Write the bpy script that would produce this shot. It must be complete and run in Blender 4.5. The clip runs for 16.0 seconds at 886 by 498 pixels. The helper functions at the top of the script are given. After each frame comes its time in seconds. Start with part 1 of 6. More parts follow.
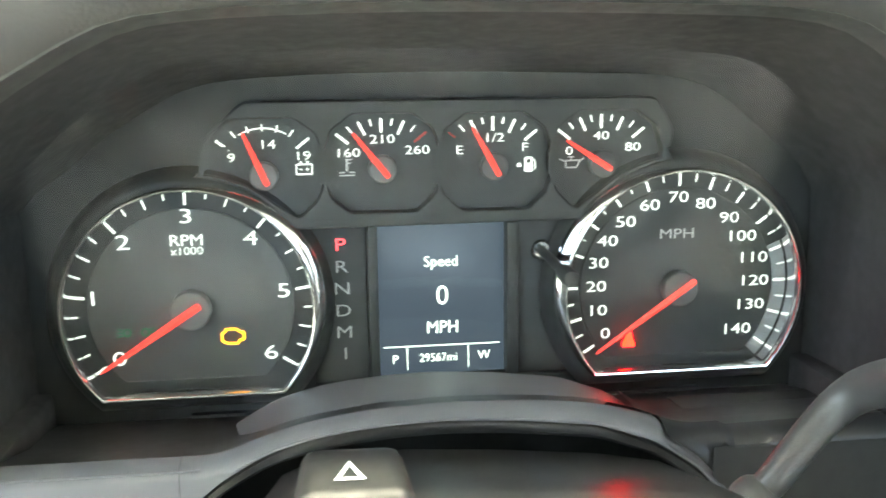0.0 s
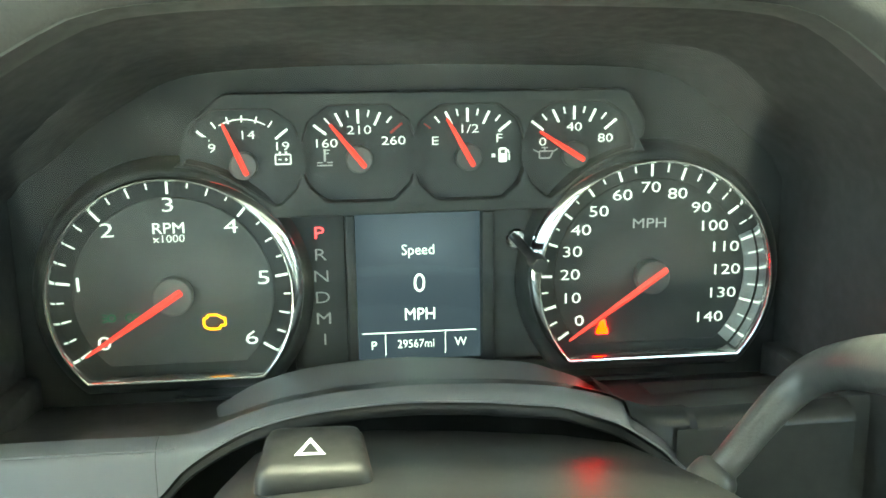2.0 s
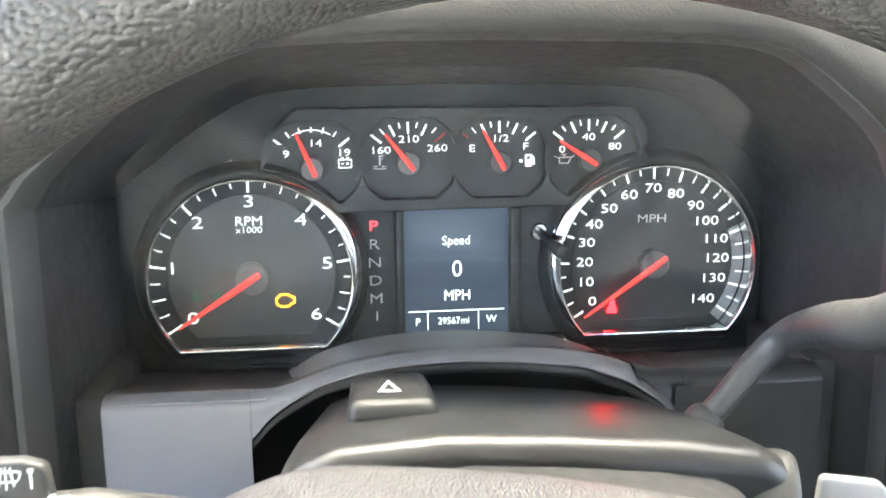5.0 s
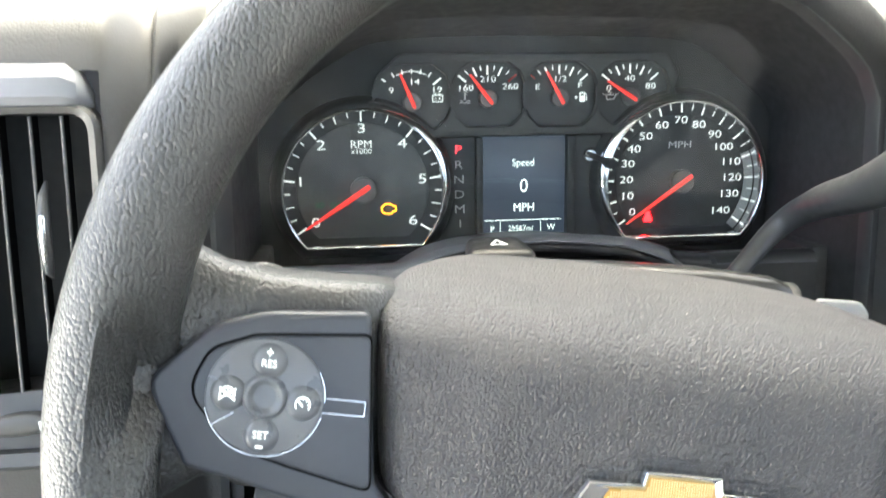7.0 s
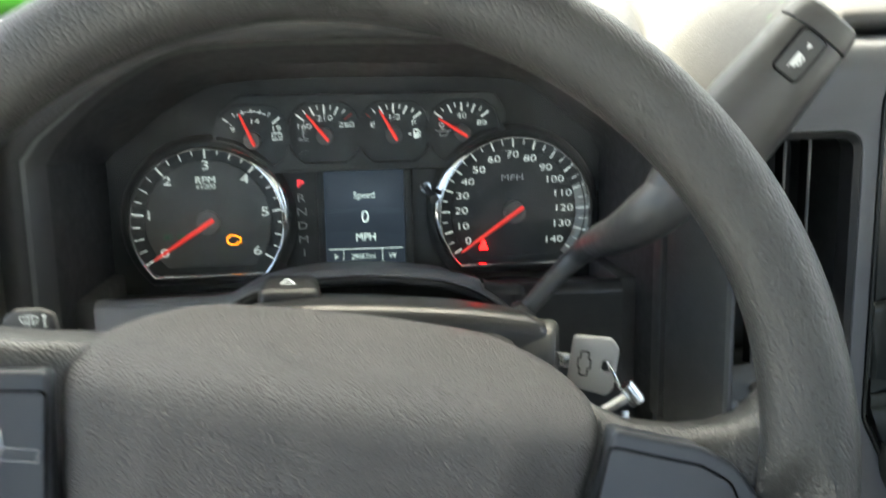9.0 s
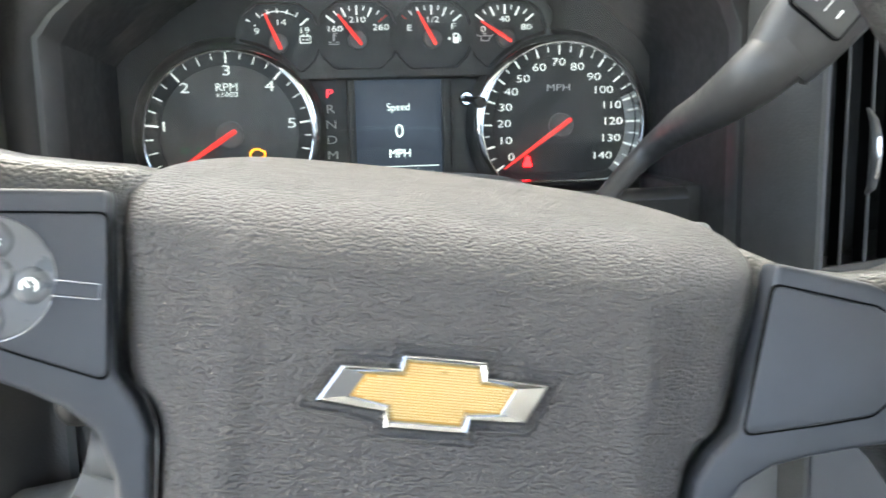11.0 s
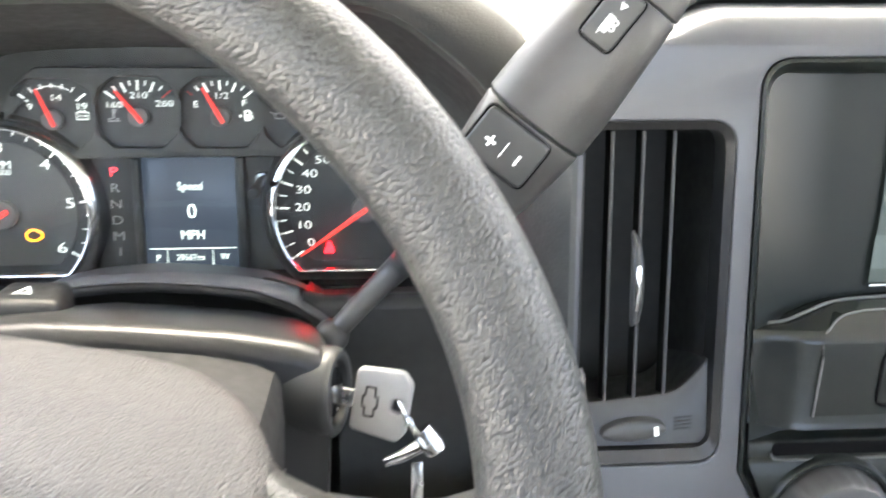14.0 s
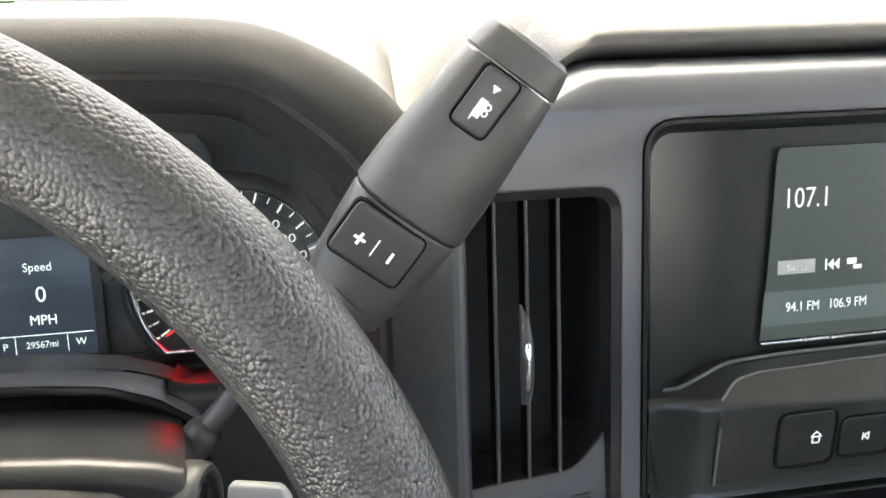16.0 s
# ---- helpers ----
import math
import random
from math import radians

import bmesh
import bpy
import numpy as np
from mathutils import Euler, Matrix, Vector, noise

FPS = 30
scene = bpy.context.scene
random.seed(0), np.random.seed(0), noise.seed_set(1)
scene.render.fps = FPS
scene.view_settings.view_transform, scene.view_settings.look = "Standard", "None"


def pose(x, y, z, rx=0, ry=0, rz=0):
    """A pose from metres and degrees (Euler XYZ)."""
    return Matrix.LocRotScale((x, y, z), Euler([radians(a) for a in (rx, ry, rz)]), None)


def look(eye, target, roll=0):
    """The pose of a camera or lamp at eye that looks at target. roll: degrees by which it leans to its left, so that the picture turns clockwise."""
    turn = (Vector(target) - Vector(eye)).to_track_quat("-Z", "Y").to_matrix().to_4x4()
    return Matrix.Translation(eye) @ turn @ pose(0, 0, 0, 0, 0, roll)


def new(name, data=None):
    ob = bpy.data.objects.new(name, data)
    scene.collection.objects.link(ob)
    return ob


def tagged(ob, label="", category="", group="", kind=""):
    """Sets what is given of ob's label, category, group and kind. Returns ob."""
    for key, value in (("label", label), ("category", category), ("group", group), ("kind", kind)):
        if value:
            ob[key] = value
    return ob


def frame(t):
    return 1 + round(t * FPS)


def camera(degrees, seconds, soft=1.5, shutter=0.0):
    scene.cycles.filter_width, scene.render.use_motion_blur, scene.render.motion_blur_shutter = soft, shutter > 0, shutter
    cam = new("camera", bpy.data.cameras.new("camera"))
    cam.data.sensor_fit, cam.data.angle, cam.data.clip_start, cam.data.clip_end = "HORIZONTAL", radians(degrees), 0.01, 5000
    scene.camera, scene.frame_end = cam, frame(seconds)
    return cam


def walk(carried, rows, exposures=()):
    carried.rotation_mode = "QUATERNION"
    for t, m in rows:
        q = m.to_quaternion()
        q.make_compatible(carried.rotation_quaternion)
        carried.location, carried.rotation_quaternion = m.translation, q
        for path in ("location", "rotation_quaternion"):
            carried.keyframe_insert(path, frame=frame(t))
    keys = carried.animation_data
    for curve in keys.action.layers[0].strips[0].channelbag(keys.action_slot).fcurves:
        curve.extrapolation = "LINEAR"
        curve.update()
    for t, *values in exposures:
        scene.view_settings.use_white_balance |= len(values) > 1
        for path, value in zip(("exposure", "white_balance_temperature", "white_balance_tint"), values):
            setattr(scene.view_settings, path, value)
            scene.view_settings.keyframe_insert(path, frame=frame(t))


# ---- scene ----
cam = camera(50.05, 16.0, soft=1.6, shutter=0.5)
PATH = [
    (0, (-0.05546, -0.41821, 0.10305), (0.1838, 1.5274, -0.2937), -0.77),
    (0.5, (-0.03713, -0.41717, 0.10610), (0.1989, 1.5286, -0.2920), -0.78),
    (1, (-0.03692, -0.42299, 0.10628), (0.1903, 1.5233, -0.2942), -0.81),
    (1.5, (-0.03327, -0.42460, 0.10409), (0.1861, 1.5220, -0.2993), -0.78),
    (2, (-0.04023, -0.43100, 0.10139), (0.1730, 1.5161, -0.3027), -0.80),
    (2.5, (-0.03574, -0.42709, 0.10196), (0.1746, 1.5207, -0.3002), -0.84),
    (3, (-0.03601, -0.42733, 0.10138), (0.1706, 1.5211, -0.2997), -0.85),
    (3.2, (-0.03661, -0.43340, 0.10686), (0.1719, 1.5153, -0.2922), -0.83),
    (5.3, (-0.07575, -0.53354, 0.10226), (0.1420, 1.4171, -0.2821), -0.65),
    (5.5, (-0.07902, -0.55037, 0.09161), (0.1375, 1.4002, -0.2935), -0.74),
    (6, (-0.08632, -0.59509, 0.07619), (0.1333, 1.3573, -0.2980), -0.76),
    (6.5, (-0.12216, -0.61974, 0.05292), (0.1022, 1.3335, -0.3136), -0.89),
    (7, (-0.13854, -0.64325, 0.07216), (0.0926, 1.3098, -0.2915), -0.76),
    (7.5, (-0.13561, -0.66719, 0.11341), (0.1005, 1.2840, -0.2567), -0.56),
    (8, (-0.11000, -0.68385, 0.15018), (0.1205, 1.2656, -0.2328), -0.64),
    (8.5, (-0.05405, -0.69538, 0.15183), (0.1673, 1.2530, -0.2416), -0.80),
    (9, (-0.01552, -0.69195, 0.10394), (0.1787, 1.2618, -0.2773), -1.12),
    (9.2, (-0.00249, -0.68664, 0.08438), (0.1851, 1.2682, -0.2946), -1.24),
    (11.3, (-0.09871, -0.64098, 0.02773), (0.1858, 1.3078, -0.3205), -1.22),
    (11.5, (-0.11812, -0.64297, 0.02789), (0.1587, 1.3071, -0.3196), -1.16),
    (12, (-0.12773, -0.65023, 0.02878), (0.1066, 1.3052, -0.3194), -0.97),
    (12.5, (-0.09751, -0.66137, 0.03652), (0.0650, 1.3008, -0.3148), -0.16),
    (13, (0.01843, -0.65701, 0.05825), (0.1184, 1.3053, -0.3151), 0.02),
    (13.5, (0.08331, -0.63939, 0.07468), (0.1731, 1.3219, -0.3064), -0.08),
    (14, (0.11015, -0.60288, 0.09214), (0.2626, 1.3505, -0.3091), -0.10),
    (14.5, (0.11955, -0.57487, 0.10337), (0.3559, 1.3718, -0.2900), -0.59),
    (15, (0.11957, -0.56548, 0.10989), (0.4314, 1.3709, -0.2815), -1.49),
    (15.5, (0.12124, -0.55953, 0.11486), (0.4779, 1.3695, -0.2744), -1.81),
    (16, (0.12145, -0.56492, 0.11851), (0.5052, 1.3598, -0.2665), -1.92),
]

# ---- frames of reference: the instrument face leans back from the vertical ----
W = Matrix.Translation((0, 0, 1.35)) @ Euler((radians(-14), 0, 0)).to_matrix().to_4x4()
walk(cam, [(t, W @ look(eye, target, roll)) for t, eye, target, roll in PATH],
     exposures=[(0.0, 5.05, 6800, -10), (0.5, 4.82, 6800, -24), (1.0, 4.78, 6800, -33), (1.5, 4.74, 6800, -36), (2.0, 4.78, 6900, -29), (3.2, 4.74, 6900, -28), (5.3, 5.10, 6350, 1), (6.0, 4.61, 6350, 0), (6.5, 4.42, 6300, -1), (7.0, 4.39, 6300, -2), (7.5, 4.44, 6350, 2), (8.0, 3.70, 6350, 2), (8.5, 3.27, 6350, -2), (9.2, 3.75, 6350, -7), (11.3, 4.35, 6350, -2), (12.0, 4.33, 6350, -4), (13.0, 4.45, 6350, -2), (14.0, 4.85, 6500, 2), (14.5, 4.64, 6500, 2), (15.0, 4.22, 6500, 2), (16.0, 3.99, 6500, 2)])

# ---- light: a bright overcast sky through the windshield and the side windows ----
SUN_UP, SUN_TURN = 71, 10
world = bpy.data.worlds.new("sky")
scene.world = world
world.use_nodes = True
wn = world.node_tree.nodes
sky = wn.new("ShaderNodeTexSky")
sky.sky_type, sky.sun_disc = "NISHITA", False
sky.sun_elevation, sky.sun_rotation = radians(SUN_UP), radians(SUN_TURN)
sky.air_density, sky.dust_density, sky.ozone_density = 0.5, 10.0, 0.0
world.node_tree.links.new(sky.outputs[0], wn["Background"].inputs[0])
wn["Background"].inputs[1].default_value = 0.15
sun_data = bpy.data.lights.new("sun", "SUN")
sun_data.energy, sun_data.angle, sun_data.color = 0.8, radians(18), (1.0, 0.97, 0.93)
sun = new("sun", sun_data)
a_, e_ = radians(SUN_TURN), radians(SUN_UP)
sun.matrix_world = look((math.sin(a_) * math.cos(e_) * 9, math.cos(a_) * math.cos(e_) * 9, 1.35 + math.sin(e_) * 9), (0, 0, 1.35))


# ---- materials ----
def mat(name, color, rough=0.5, metal=0.0, grain=0.0, cells=900.0, kind="noise", mottle=0.12, spec=0.5, glow=None, power=0.0, coat=0.0, rough_var=0.08):
    m = bpy.data.materials.new(name)
    m.use_nodes = True
    n, l = m.node_tree.nodes, m.node_tree.links
    b = n["Principled BSDF"]
    b.inputs["Roughness"].default_value = rough
    b.inputs["Metallic"].default_value = metal
    b.inputs["Specular IOR Level"].default_value = spec
    b.inputs["Coat Weight"].default_value = coat
    c = (*color, 1.0)
    b.inputs["Base Color"].default_value = c
    co = n.new("ShaderNodeTexCoord")
    if mottle:
        big = n.new("ShaderNodeTexNoise")
        big.inputs["Scale"].default_value, big.inputs["Detail"].default_value = 38.0, 6.0
        l.new(co.outputs["Object"], big.inputs["Vector"])
        ramp = n.new("ShaderNodeMapRange")
        ramp.inputs["From Min"].default_value, ramp.inputs["From Max"].default_value = 0.3, 0.7
        ramp.inputs["To Min"].default_value, ramp.inputs["To Max"].default_value = 1 - mottle, 1 + mottle
        l.new(big.outputs[0], ramp.inputs["Value"])
        mul = n.new("ShaderNodeMix")
        mul.data_type, mul.blend_type = "RGBA", "MULTIPLY"
        mul.inputs[0].default_value = 1.0
        mul.inputs[6].default_value = c
        l.new(ramp.outputs[0], mul.inputs[7])
        l.new(mul.outputs[2], b.inputs["Base Color"])
        rr = n.new("ShaderNodeMapRange")
        rr.inputs["From Min"].default_value, rr.inputs["From Max"].default_value = 0.3, 0.7
        rr.inputs["To Min"].default_value, rr.inputs["To Max"].default_value = max(0.02, rough - rough_var), min(1, rough + rough_var)
        fine = n.new("ShaderNodeTexNoise")
        fine.inputs["Scale"].default_value, fine.inputs["Detail"].default_value = 160.0, 5.0
        l.new(co.outputs["Object"], fine.inputs["Vector"])
        l.new(fine.outputs[0], rr.inputs["Value"])
        l.new(rr.outputs[0], b.inputs["Roughness"])
    if grain:
        if kind == "leather":
            warp = n.new("ShaderNodeTexNoise")
            warp.inputs["Scale"].default_value = cells * 0.6
            l.new(co.outputs["Object"], warp.inputs["Vector"])
            add = n.new("ShaderNodeVectorMath")
            add.operation = "MULTIPLY_ADD"
            l.new(warp.outputs["Color"], add.inputs[0])
            add.inputs[1].default_value = (0.1 / cells, 0.1 / cells, 0.1 / cells)
            l.new(co.outputs["Object"], add.inputs[2])
            tex = n.new("ShaderNodeTexVoronoi")
            tex.feature = "SMOOTH_F1"
            tex.inputs["Scale"].default_value, tex.inputs["Randomness"].default_value, tex.inputs["Smoothness"].default_value = cells, 0.85, 0.15
            l.new(add.outputs[0], tex.inputs["Vector"])
            dip = n.new("ShaderNodeMath")
            dip.operation = "POWER"
            dip.inputs[1].default_value = 2.0
            l.new(tex.outputs["Distance"], dip.inputs[0])
            dome = n.new("ShaderNodeMath")
            dome.operation = "MULTIPLY_ADD"
            dome.inputs[1].default_value, dome.inputs[2].default_value = -1.6, 1.0
            l.new(dip.outputs[0], dome.inputs[0])
            height = dome.outputs[0]
        else:
            tex = n.new("ShaderNodeTexNoise")
            tex.inputs["Scale"].default_value, tex.inputs["Detail"].default_value = cells, 3.0
            l.new(co.outputs["Object"], tex.inputs["Vector"])
            height = tex.outputs[0]
        bump = n.new("ShaderNodeBump")
        bump.inputs["Strength"].default_value = 1.0
        bump.inputs["Distance"].default_value = grain
        l.new(height, bump.inputs["Height"])
        l.new(bump.outputs[0], b.inputs["Normal"])
    if glow:
        b.inputs["Emission Color"].default_value = (*glow, 1.0)
        b.inputs["Emission Strength"].default_value = power
    return m


M_RIM = mat("wheel_leather", (0.034, 0.034, 0.032), 0.35, spec=0.62, grain=0.00030, cells=760, kind="leather", mottle=0.04, rough_var=0.03)
M_COVER = mat("airbag_vinyl", (0.062, 0.0585, 0.057), 0.40, grain=0.00050, cells=900, kind="leather", mottle=0.05, rough_var=0.04)
M_PAD = mat("dash_vinyl", (0.072, 0.069, 0.064), 0.48, grain=0.00008, cells=640, kind="leather", mottle=0.05, rough_var=0.04)
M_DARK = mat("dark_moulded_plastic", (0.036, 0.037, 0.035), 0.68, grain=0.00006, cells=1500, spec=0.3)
M_VISOR = mat("visor_lining", (0.031, 0.032, 0.0305), 0.66, grain=0.00008, cells=1600)
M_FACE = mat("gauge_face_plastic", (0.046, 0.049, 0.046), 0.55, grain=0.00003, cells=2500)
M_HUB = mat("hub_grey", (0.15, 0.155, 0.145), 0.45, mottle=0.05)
M_ARC = mat("painted_reflection_arc", (0.30, 0.31, 0.30), 0.5, mottle=0.05)
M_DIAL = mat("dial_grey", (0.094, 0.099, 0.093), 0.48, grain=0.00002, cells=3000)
M_BAND = mat("dial_black", (0.036, 0.038, 0.036), 0.5)
M_SATIN = mat("satin_blue_grey_trim", (0.165, 0.169, 0.182), 0.44, metal=0.1, mottle=0.05, rough_var=0.02)
# ledge plastic in a darker copy, with the shade below the hood painted in
M_SHELF = mat("gloss_shaded_shelf", (0.024, 0.025, 0.026), 0.34, mottle=0.04, rough_var=0.02)
# dash vinyl again, darker: the shade on the hood's front is in the colour
M_HOOD = mat("hood_vinyl_shaded", (0.029, 0.0285, 0.027), 0.68, spec=0.22, grain=0.00007, cells=640, kind="leather", mottle=0.05, rough_var=0.04)
M_LIP = mat("hood_lip", (0.050, 0.051, 0.049), 0.42, grain=0.00004, cells=1500, mottle=0.05)
M_SURROUND = mat("cluster_surround", (0.026, 0.028, 0.026), 0.60, grain=0.00004, cells=2000)
M_WELLFACE = mat("small_gauge_face", (0.046, 0.049, 0.046), 0.50, grain=0.00002, cells=3000)
M_CRUISE = mat("cruise_pad_plastic", (0.090, 0.094, 0.100), 0.30, mottle=0.05, rough_var=0.04)
M_RADIOTEXT = mat("radio_text", (0.5, 0.5, 0.5), 0.5, mottle=0, glow=(0.82, 0.90, 0.88), power=0.050)
M_STACK = mat("stack_blue_grey", (0.072, 0.075, 0.082), 0.30, mottle=0.03, rough_var=0.01, spec=0.6)
M_JOINT = mat("joint_black", (0.003, 0.003, 0.003), 0.9, mottle=0, spec=0.1)
M_TRIM = mat("spoke_trim", (0.040, 0.0435, 0.050), 0.36, spec=0.35, mottle=0.06, rough_var=0.03)
M_SHROUD = mat("shroud_plastic", (0.021, 0.021, 0.0205), 0.34, grain=0.00003, cells=2200, mottle=0.03, rough_var=0.01)
M_HAZARD = mat("hazard_button_plastic", (0.015, 0.0152, 0.0148), 0.48, grain=0.00003, cells=2000, mottle=0.05)
M_SWITCH = mat("switch_plastic", (0.036, 0.037, 0.036), 0.42, grain=0.00004, cells=1500, mottle=0.05)
M_WELL = mat("vent_well_black", (0.022, 0.023, 0.022), 0.7, mottle=0.05, spec=0.3)
M_LOCK = mat("lock_grey", (0.045, 0.046, 0.044), 0.45, mottle=0.05)
M_ARCH = mat("dark_satin_arch", (0.140, 0.144, 0.154), 0.34, mottle=0)
M_UNDER = mat("dark_gloss_plastic", (0.014, 0.014, 0.014), 0.42, spec=0.3, mottle=0.05, rough_var=0.02)
M_LEVER = mat("lever_plastic", (0.060, 0.059, 0.056), 0.38, grain=0.00008, cells=1200)
M_KNEE = mat("knee_vinyl", (0.105, 0.104, 0.100), 0.45, grain=0.0001, cells=900)
M_GRIP = mat("lever_grip", (0.050, 0.0495, 0.047), 0.40, grain=0.00008, cells=1200)
M_UPRIGHT = mat("upright_vinyl_shaded", (0.046, 0.047, 0.044), 0.50, grain=0.00009, cells=640, kind="leather")
M_STRIP = mat("bead_highlight", (0.115, 0.115, 0.112), 0.34, mottle=0.06)
M_CHROME = mat("chrome", (0.86, 0.87, 0.88), 0.12, metal=1.0, mottle=0.05, rough_var=0.04)
M_POLISHED = mat("polished_chrome", (0.50, 0.51, 0.53), 0.07, metal=1.0, mottle=0.03, rough_var=0.02)
M_STEEL = mat("worn_steel", (0.55, 0.55, 0.54), 0.22, metal=1.0, mottle=0.15)
M_GOLD = mat("gold_badge_fill", (0.46, 0.26, 0.05), 0.35, metal=0.2, mottle=0.05)
M_GOLDGRID = mat("gold_badge_grid", (0.70, 0.56, 0.28), 0.35, metal=0.2, mottle=0.05)
# a slight glow is added to brighten the print, also where nothing lights it
M_WHITE = mat("white_print_glowing", (0.80, 0.81, 0.78), 0.5, mottle=0.05, glow=(0.9, 0.95, 0.9), power=0.05)
M_DIM = mat("dim_print", (0.56, 0.57, 0.55), 0.5, mottle=0.05)
M_REDPRINT = mat("red_print", (0.42, 0.05, 0.04), 0.5, mottle=0.05)
M_NEEDLE = mat("needle_red", (0.75, 0.05, 0.04), 0.45, mottle=0.05, glow=(1.0, 0.05, 0.045), power=0.055)
M_SCREEN = mat("information_screen", (0.010, 0.013, 0.018), 0.28, mottle=0, glow=(0.13, 0.165, 0.24), power=0.020)
M_LIT = mat("screen_text", (0.5, 0.5, 0.5), 0.5, mottle=0, glow=(0.80, 0.92, 0.88), power=0.118)
M_LITRED = mat("lit_red", (0.6, 0.05, 0.05), 0.5, mottle=0, glow=(1.0, 0.05, 0.07), power=0.165)
M_BELL = mat("warning_red", (0.30, 0.01, 0.012), 0.5, mottle=0, glow=(1.0, 0.0003, 0.003), power=2.8)
M_AMBER = mat("warning_amber", (0.8, 0.4, 0.02), 0.5, mottle=0, glow=(1.0, 0.27, 0.01), power=0.26)
M_GREEN = mat("telltale_green", (0.02, 0.10, 0.05), 0.5, mottle=0, glow=(0.1, 0.5, 0.25), power=0.012)
M_RADIO = mat("radio_surround", (0.013, 0.0155, 0.014), 0.30, mottle=0, spec=0.32)
M_SHINE = mat("control_ledge_plastic", (0.018, 0.0205, 0.019), 0.22, mottle=0, spec=0.42)
M_SOURCE = mat("source_button_grey", (0.12, 0.12, 0.12), 0.4, mottle=0.06, glow=(0.7, 0.72, 0.7), power=0.030)
M_RADIOSCREEN = mat("radio_screen", (0.014, 0.018, 0.018), 0.22, mottle=0, glow=(0.20, 0.25, 0.24), power=0.018)
M_RADIOBAR = mat("radio_bar", (0.02, 0.025, 0.025), 0.25, mottle=0, glow=(0.26, 0.32, 0.32), power=0.024)
# pale symbols on lever and stalk, brightened by an added glow
M_BUTTON = mat("pale_print_glowing", (0.40, 0.40, 0.39), 0.4, mottle=0.06, glow=(0.7, 0.72, 0.7), power=0.055)
M_BLACK = mat("vent_black", (0.014, 0.014, 0.014), 0.6)
M_SLAT = mat("vent_slat", (0.065, 0.065, 0.063), 0.40, mottle=0.08)
M_KEY = mat("key_plastic", (0.32, 0.32, 0.31), 0.42, grain=0.00005, cells=1500)
M_RUBBER = mat("black_rubber", (0.012, 0.012, 0.012), 0.7)
M_PAPER = mat("white_paper", (0.86, 0.86, 0.84), 0.7, mottle=0.03)
M_LIME = mat("lime_green", (0.032, 0.130, 0.008), 0.45, mottle=0.06, coat=0.04, spec=0.2)
M_COWL = mat("cowl_plastic", (0.016, 0.017, 0.018), 0.65, grain=0.0001, cells=900, spec=0.25)
M_CABIN = mat("cabin_trim", (0.30, 0.296, 0.286), 0.85, grain=0.0002, cells=800)
M_CARPET = mat("floor_carpet", (0.045, 0.044, 0.042), 0.95, grain=0.0006, cells=500)
M_CEILING = mat("headliner_cloth", (0.30, 0.295, 0.285), 0.95, grain=0.0003, cells=900)
M_GROUND = mat("pale_bounce_ground", (0.55, 0.545, 0.53), 0.9, grain=0.002, cells=120)


def clear(name, tint=(0.97, 0.98, 0.97), rough=0.10, base=0.08):
    """Thin clear plastic or glass: see-through, with the gloss of its surface."""
    m = bpy.data.materials.new(name)
    m.use_nodes = True
    n, l = m.node_tree.nodes, m.node_tree.links
    n.remove(n["Principled BSDF"])
    out = n["Material Output"]
    see, gloss, mix, fr = n.new("ShaderNodeBsdfTransparent"), n.new("ShaderNodeBsdfGlossy"), n.new("ShaderNodeMixShader"), n.new("ShaderNodeLayerWeight")
    see.inputs[0].default_value = (*tint, 1)
    gloss.inputs["Roughness"].default_value = rough
    fr.inputs["Blend"].default_value = 0.5
    power, scale = n.new("ShaderNodeMath"), n.new("ShaderNodeMath")
    power.operation, scale.operation = "POWER", "MULTIPLY_ADD"
    power.inputs[1].default_value = 5.0
    scale.inputs[1].default_value, scale.inputs[2].default_value = 1 - base, base
    l.new(fr.outputs["Facing"], power.inputs[0])
    l.new(power.outputs[0], scale.inputs[0])
    l.new(scale.outputs[0], mix.inputs[0])
    l.new(see.outputs[0], mix.inputs[1])
    l.new(gloss.outputs[0], mix.inputs[2])
    l.new(mix.outputs[0], out.inputs[0])
    return m


M_LENS = clear("clear_lens")
M_GLASS = clear("windshield_glass", (0.66, 0.65, 0.62), 0.02, 0.05)


# ---- building helpers ----
FRAMES = {}


def thing(name, at, label, category, group="", kind="", m=None):
    """An Empty at a place of the instrument frame (or with a pose m in it)."""
    ob = new(name)
    ob.empty_display_size = 0.02
    mm = m if m is not None else Matrix.Translation(at)
    ob.matrix_world = W @ mm
    FRAMES[ob] = mm.inverted()
    return tagged(ob, label, category, group, kind)


def finish(me, material, angle=38):
    me.materials.clear()
    me.materials.append(material)
    me.polygons.foreach_set("use_smooth", [True] * len(me.polygons))
    me.set_sharp_from_angle(angle=radians(angle))


def part(name, bm, material, parent, label="", local=False, angle=38):
    """Links a bmesh, given in the instrument frame or in the thing's own, as one mesh under a thing or part."""
    if parent is not None and not local:
        root = parent
        while root.parent:
            root = root.parent
        bmesh.ops.transform(bm, matrix=FRAMES[root], verts=bm.verts)
    bmesh.ops.recalc_face_normals(bm, faces=bm.faces)
    me = bpy.data.meshes.new(name)
    bm.to_mesh(me)
    bm.free()
    finish(me, material, angle)
    ob = new(name, me)
    ob.parent = parent
    if label:
        ob["label"] = label
    return ob


def structure(name, bm, material, label, category, kind="structure", angle=40, flat=False):
    ob = part(name, bm, material, None, angle=angle)
    if not flat:
        ob.matrix_world = W
    return tagged(ob, label, category, "", kind)


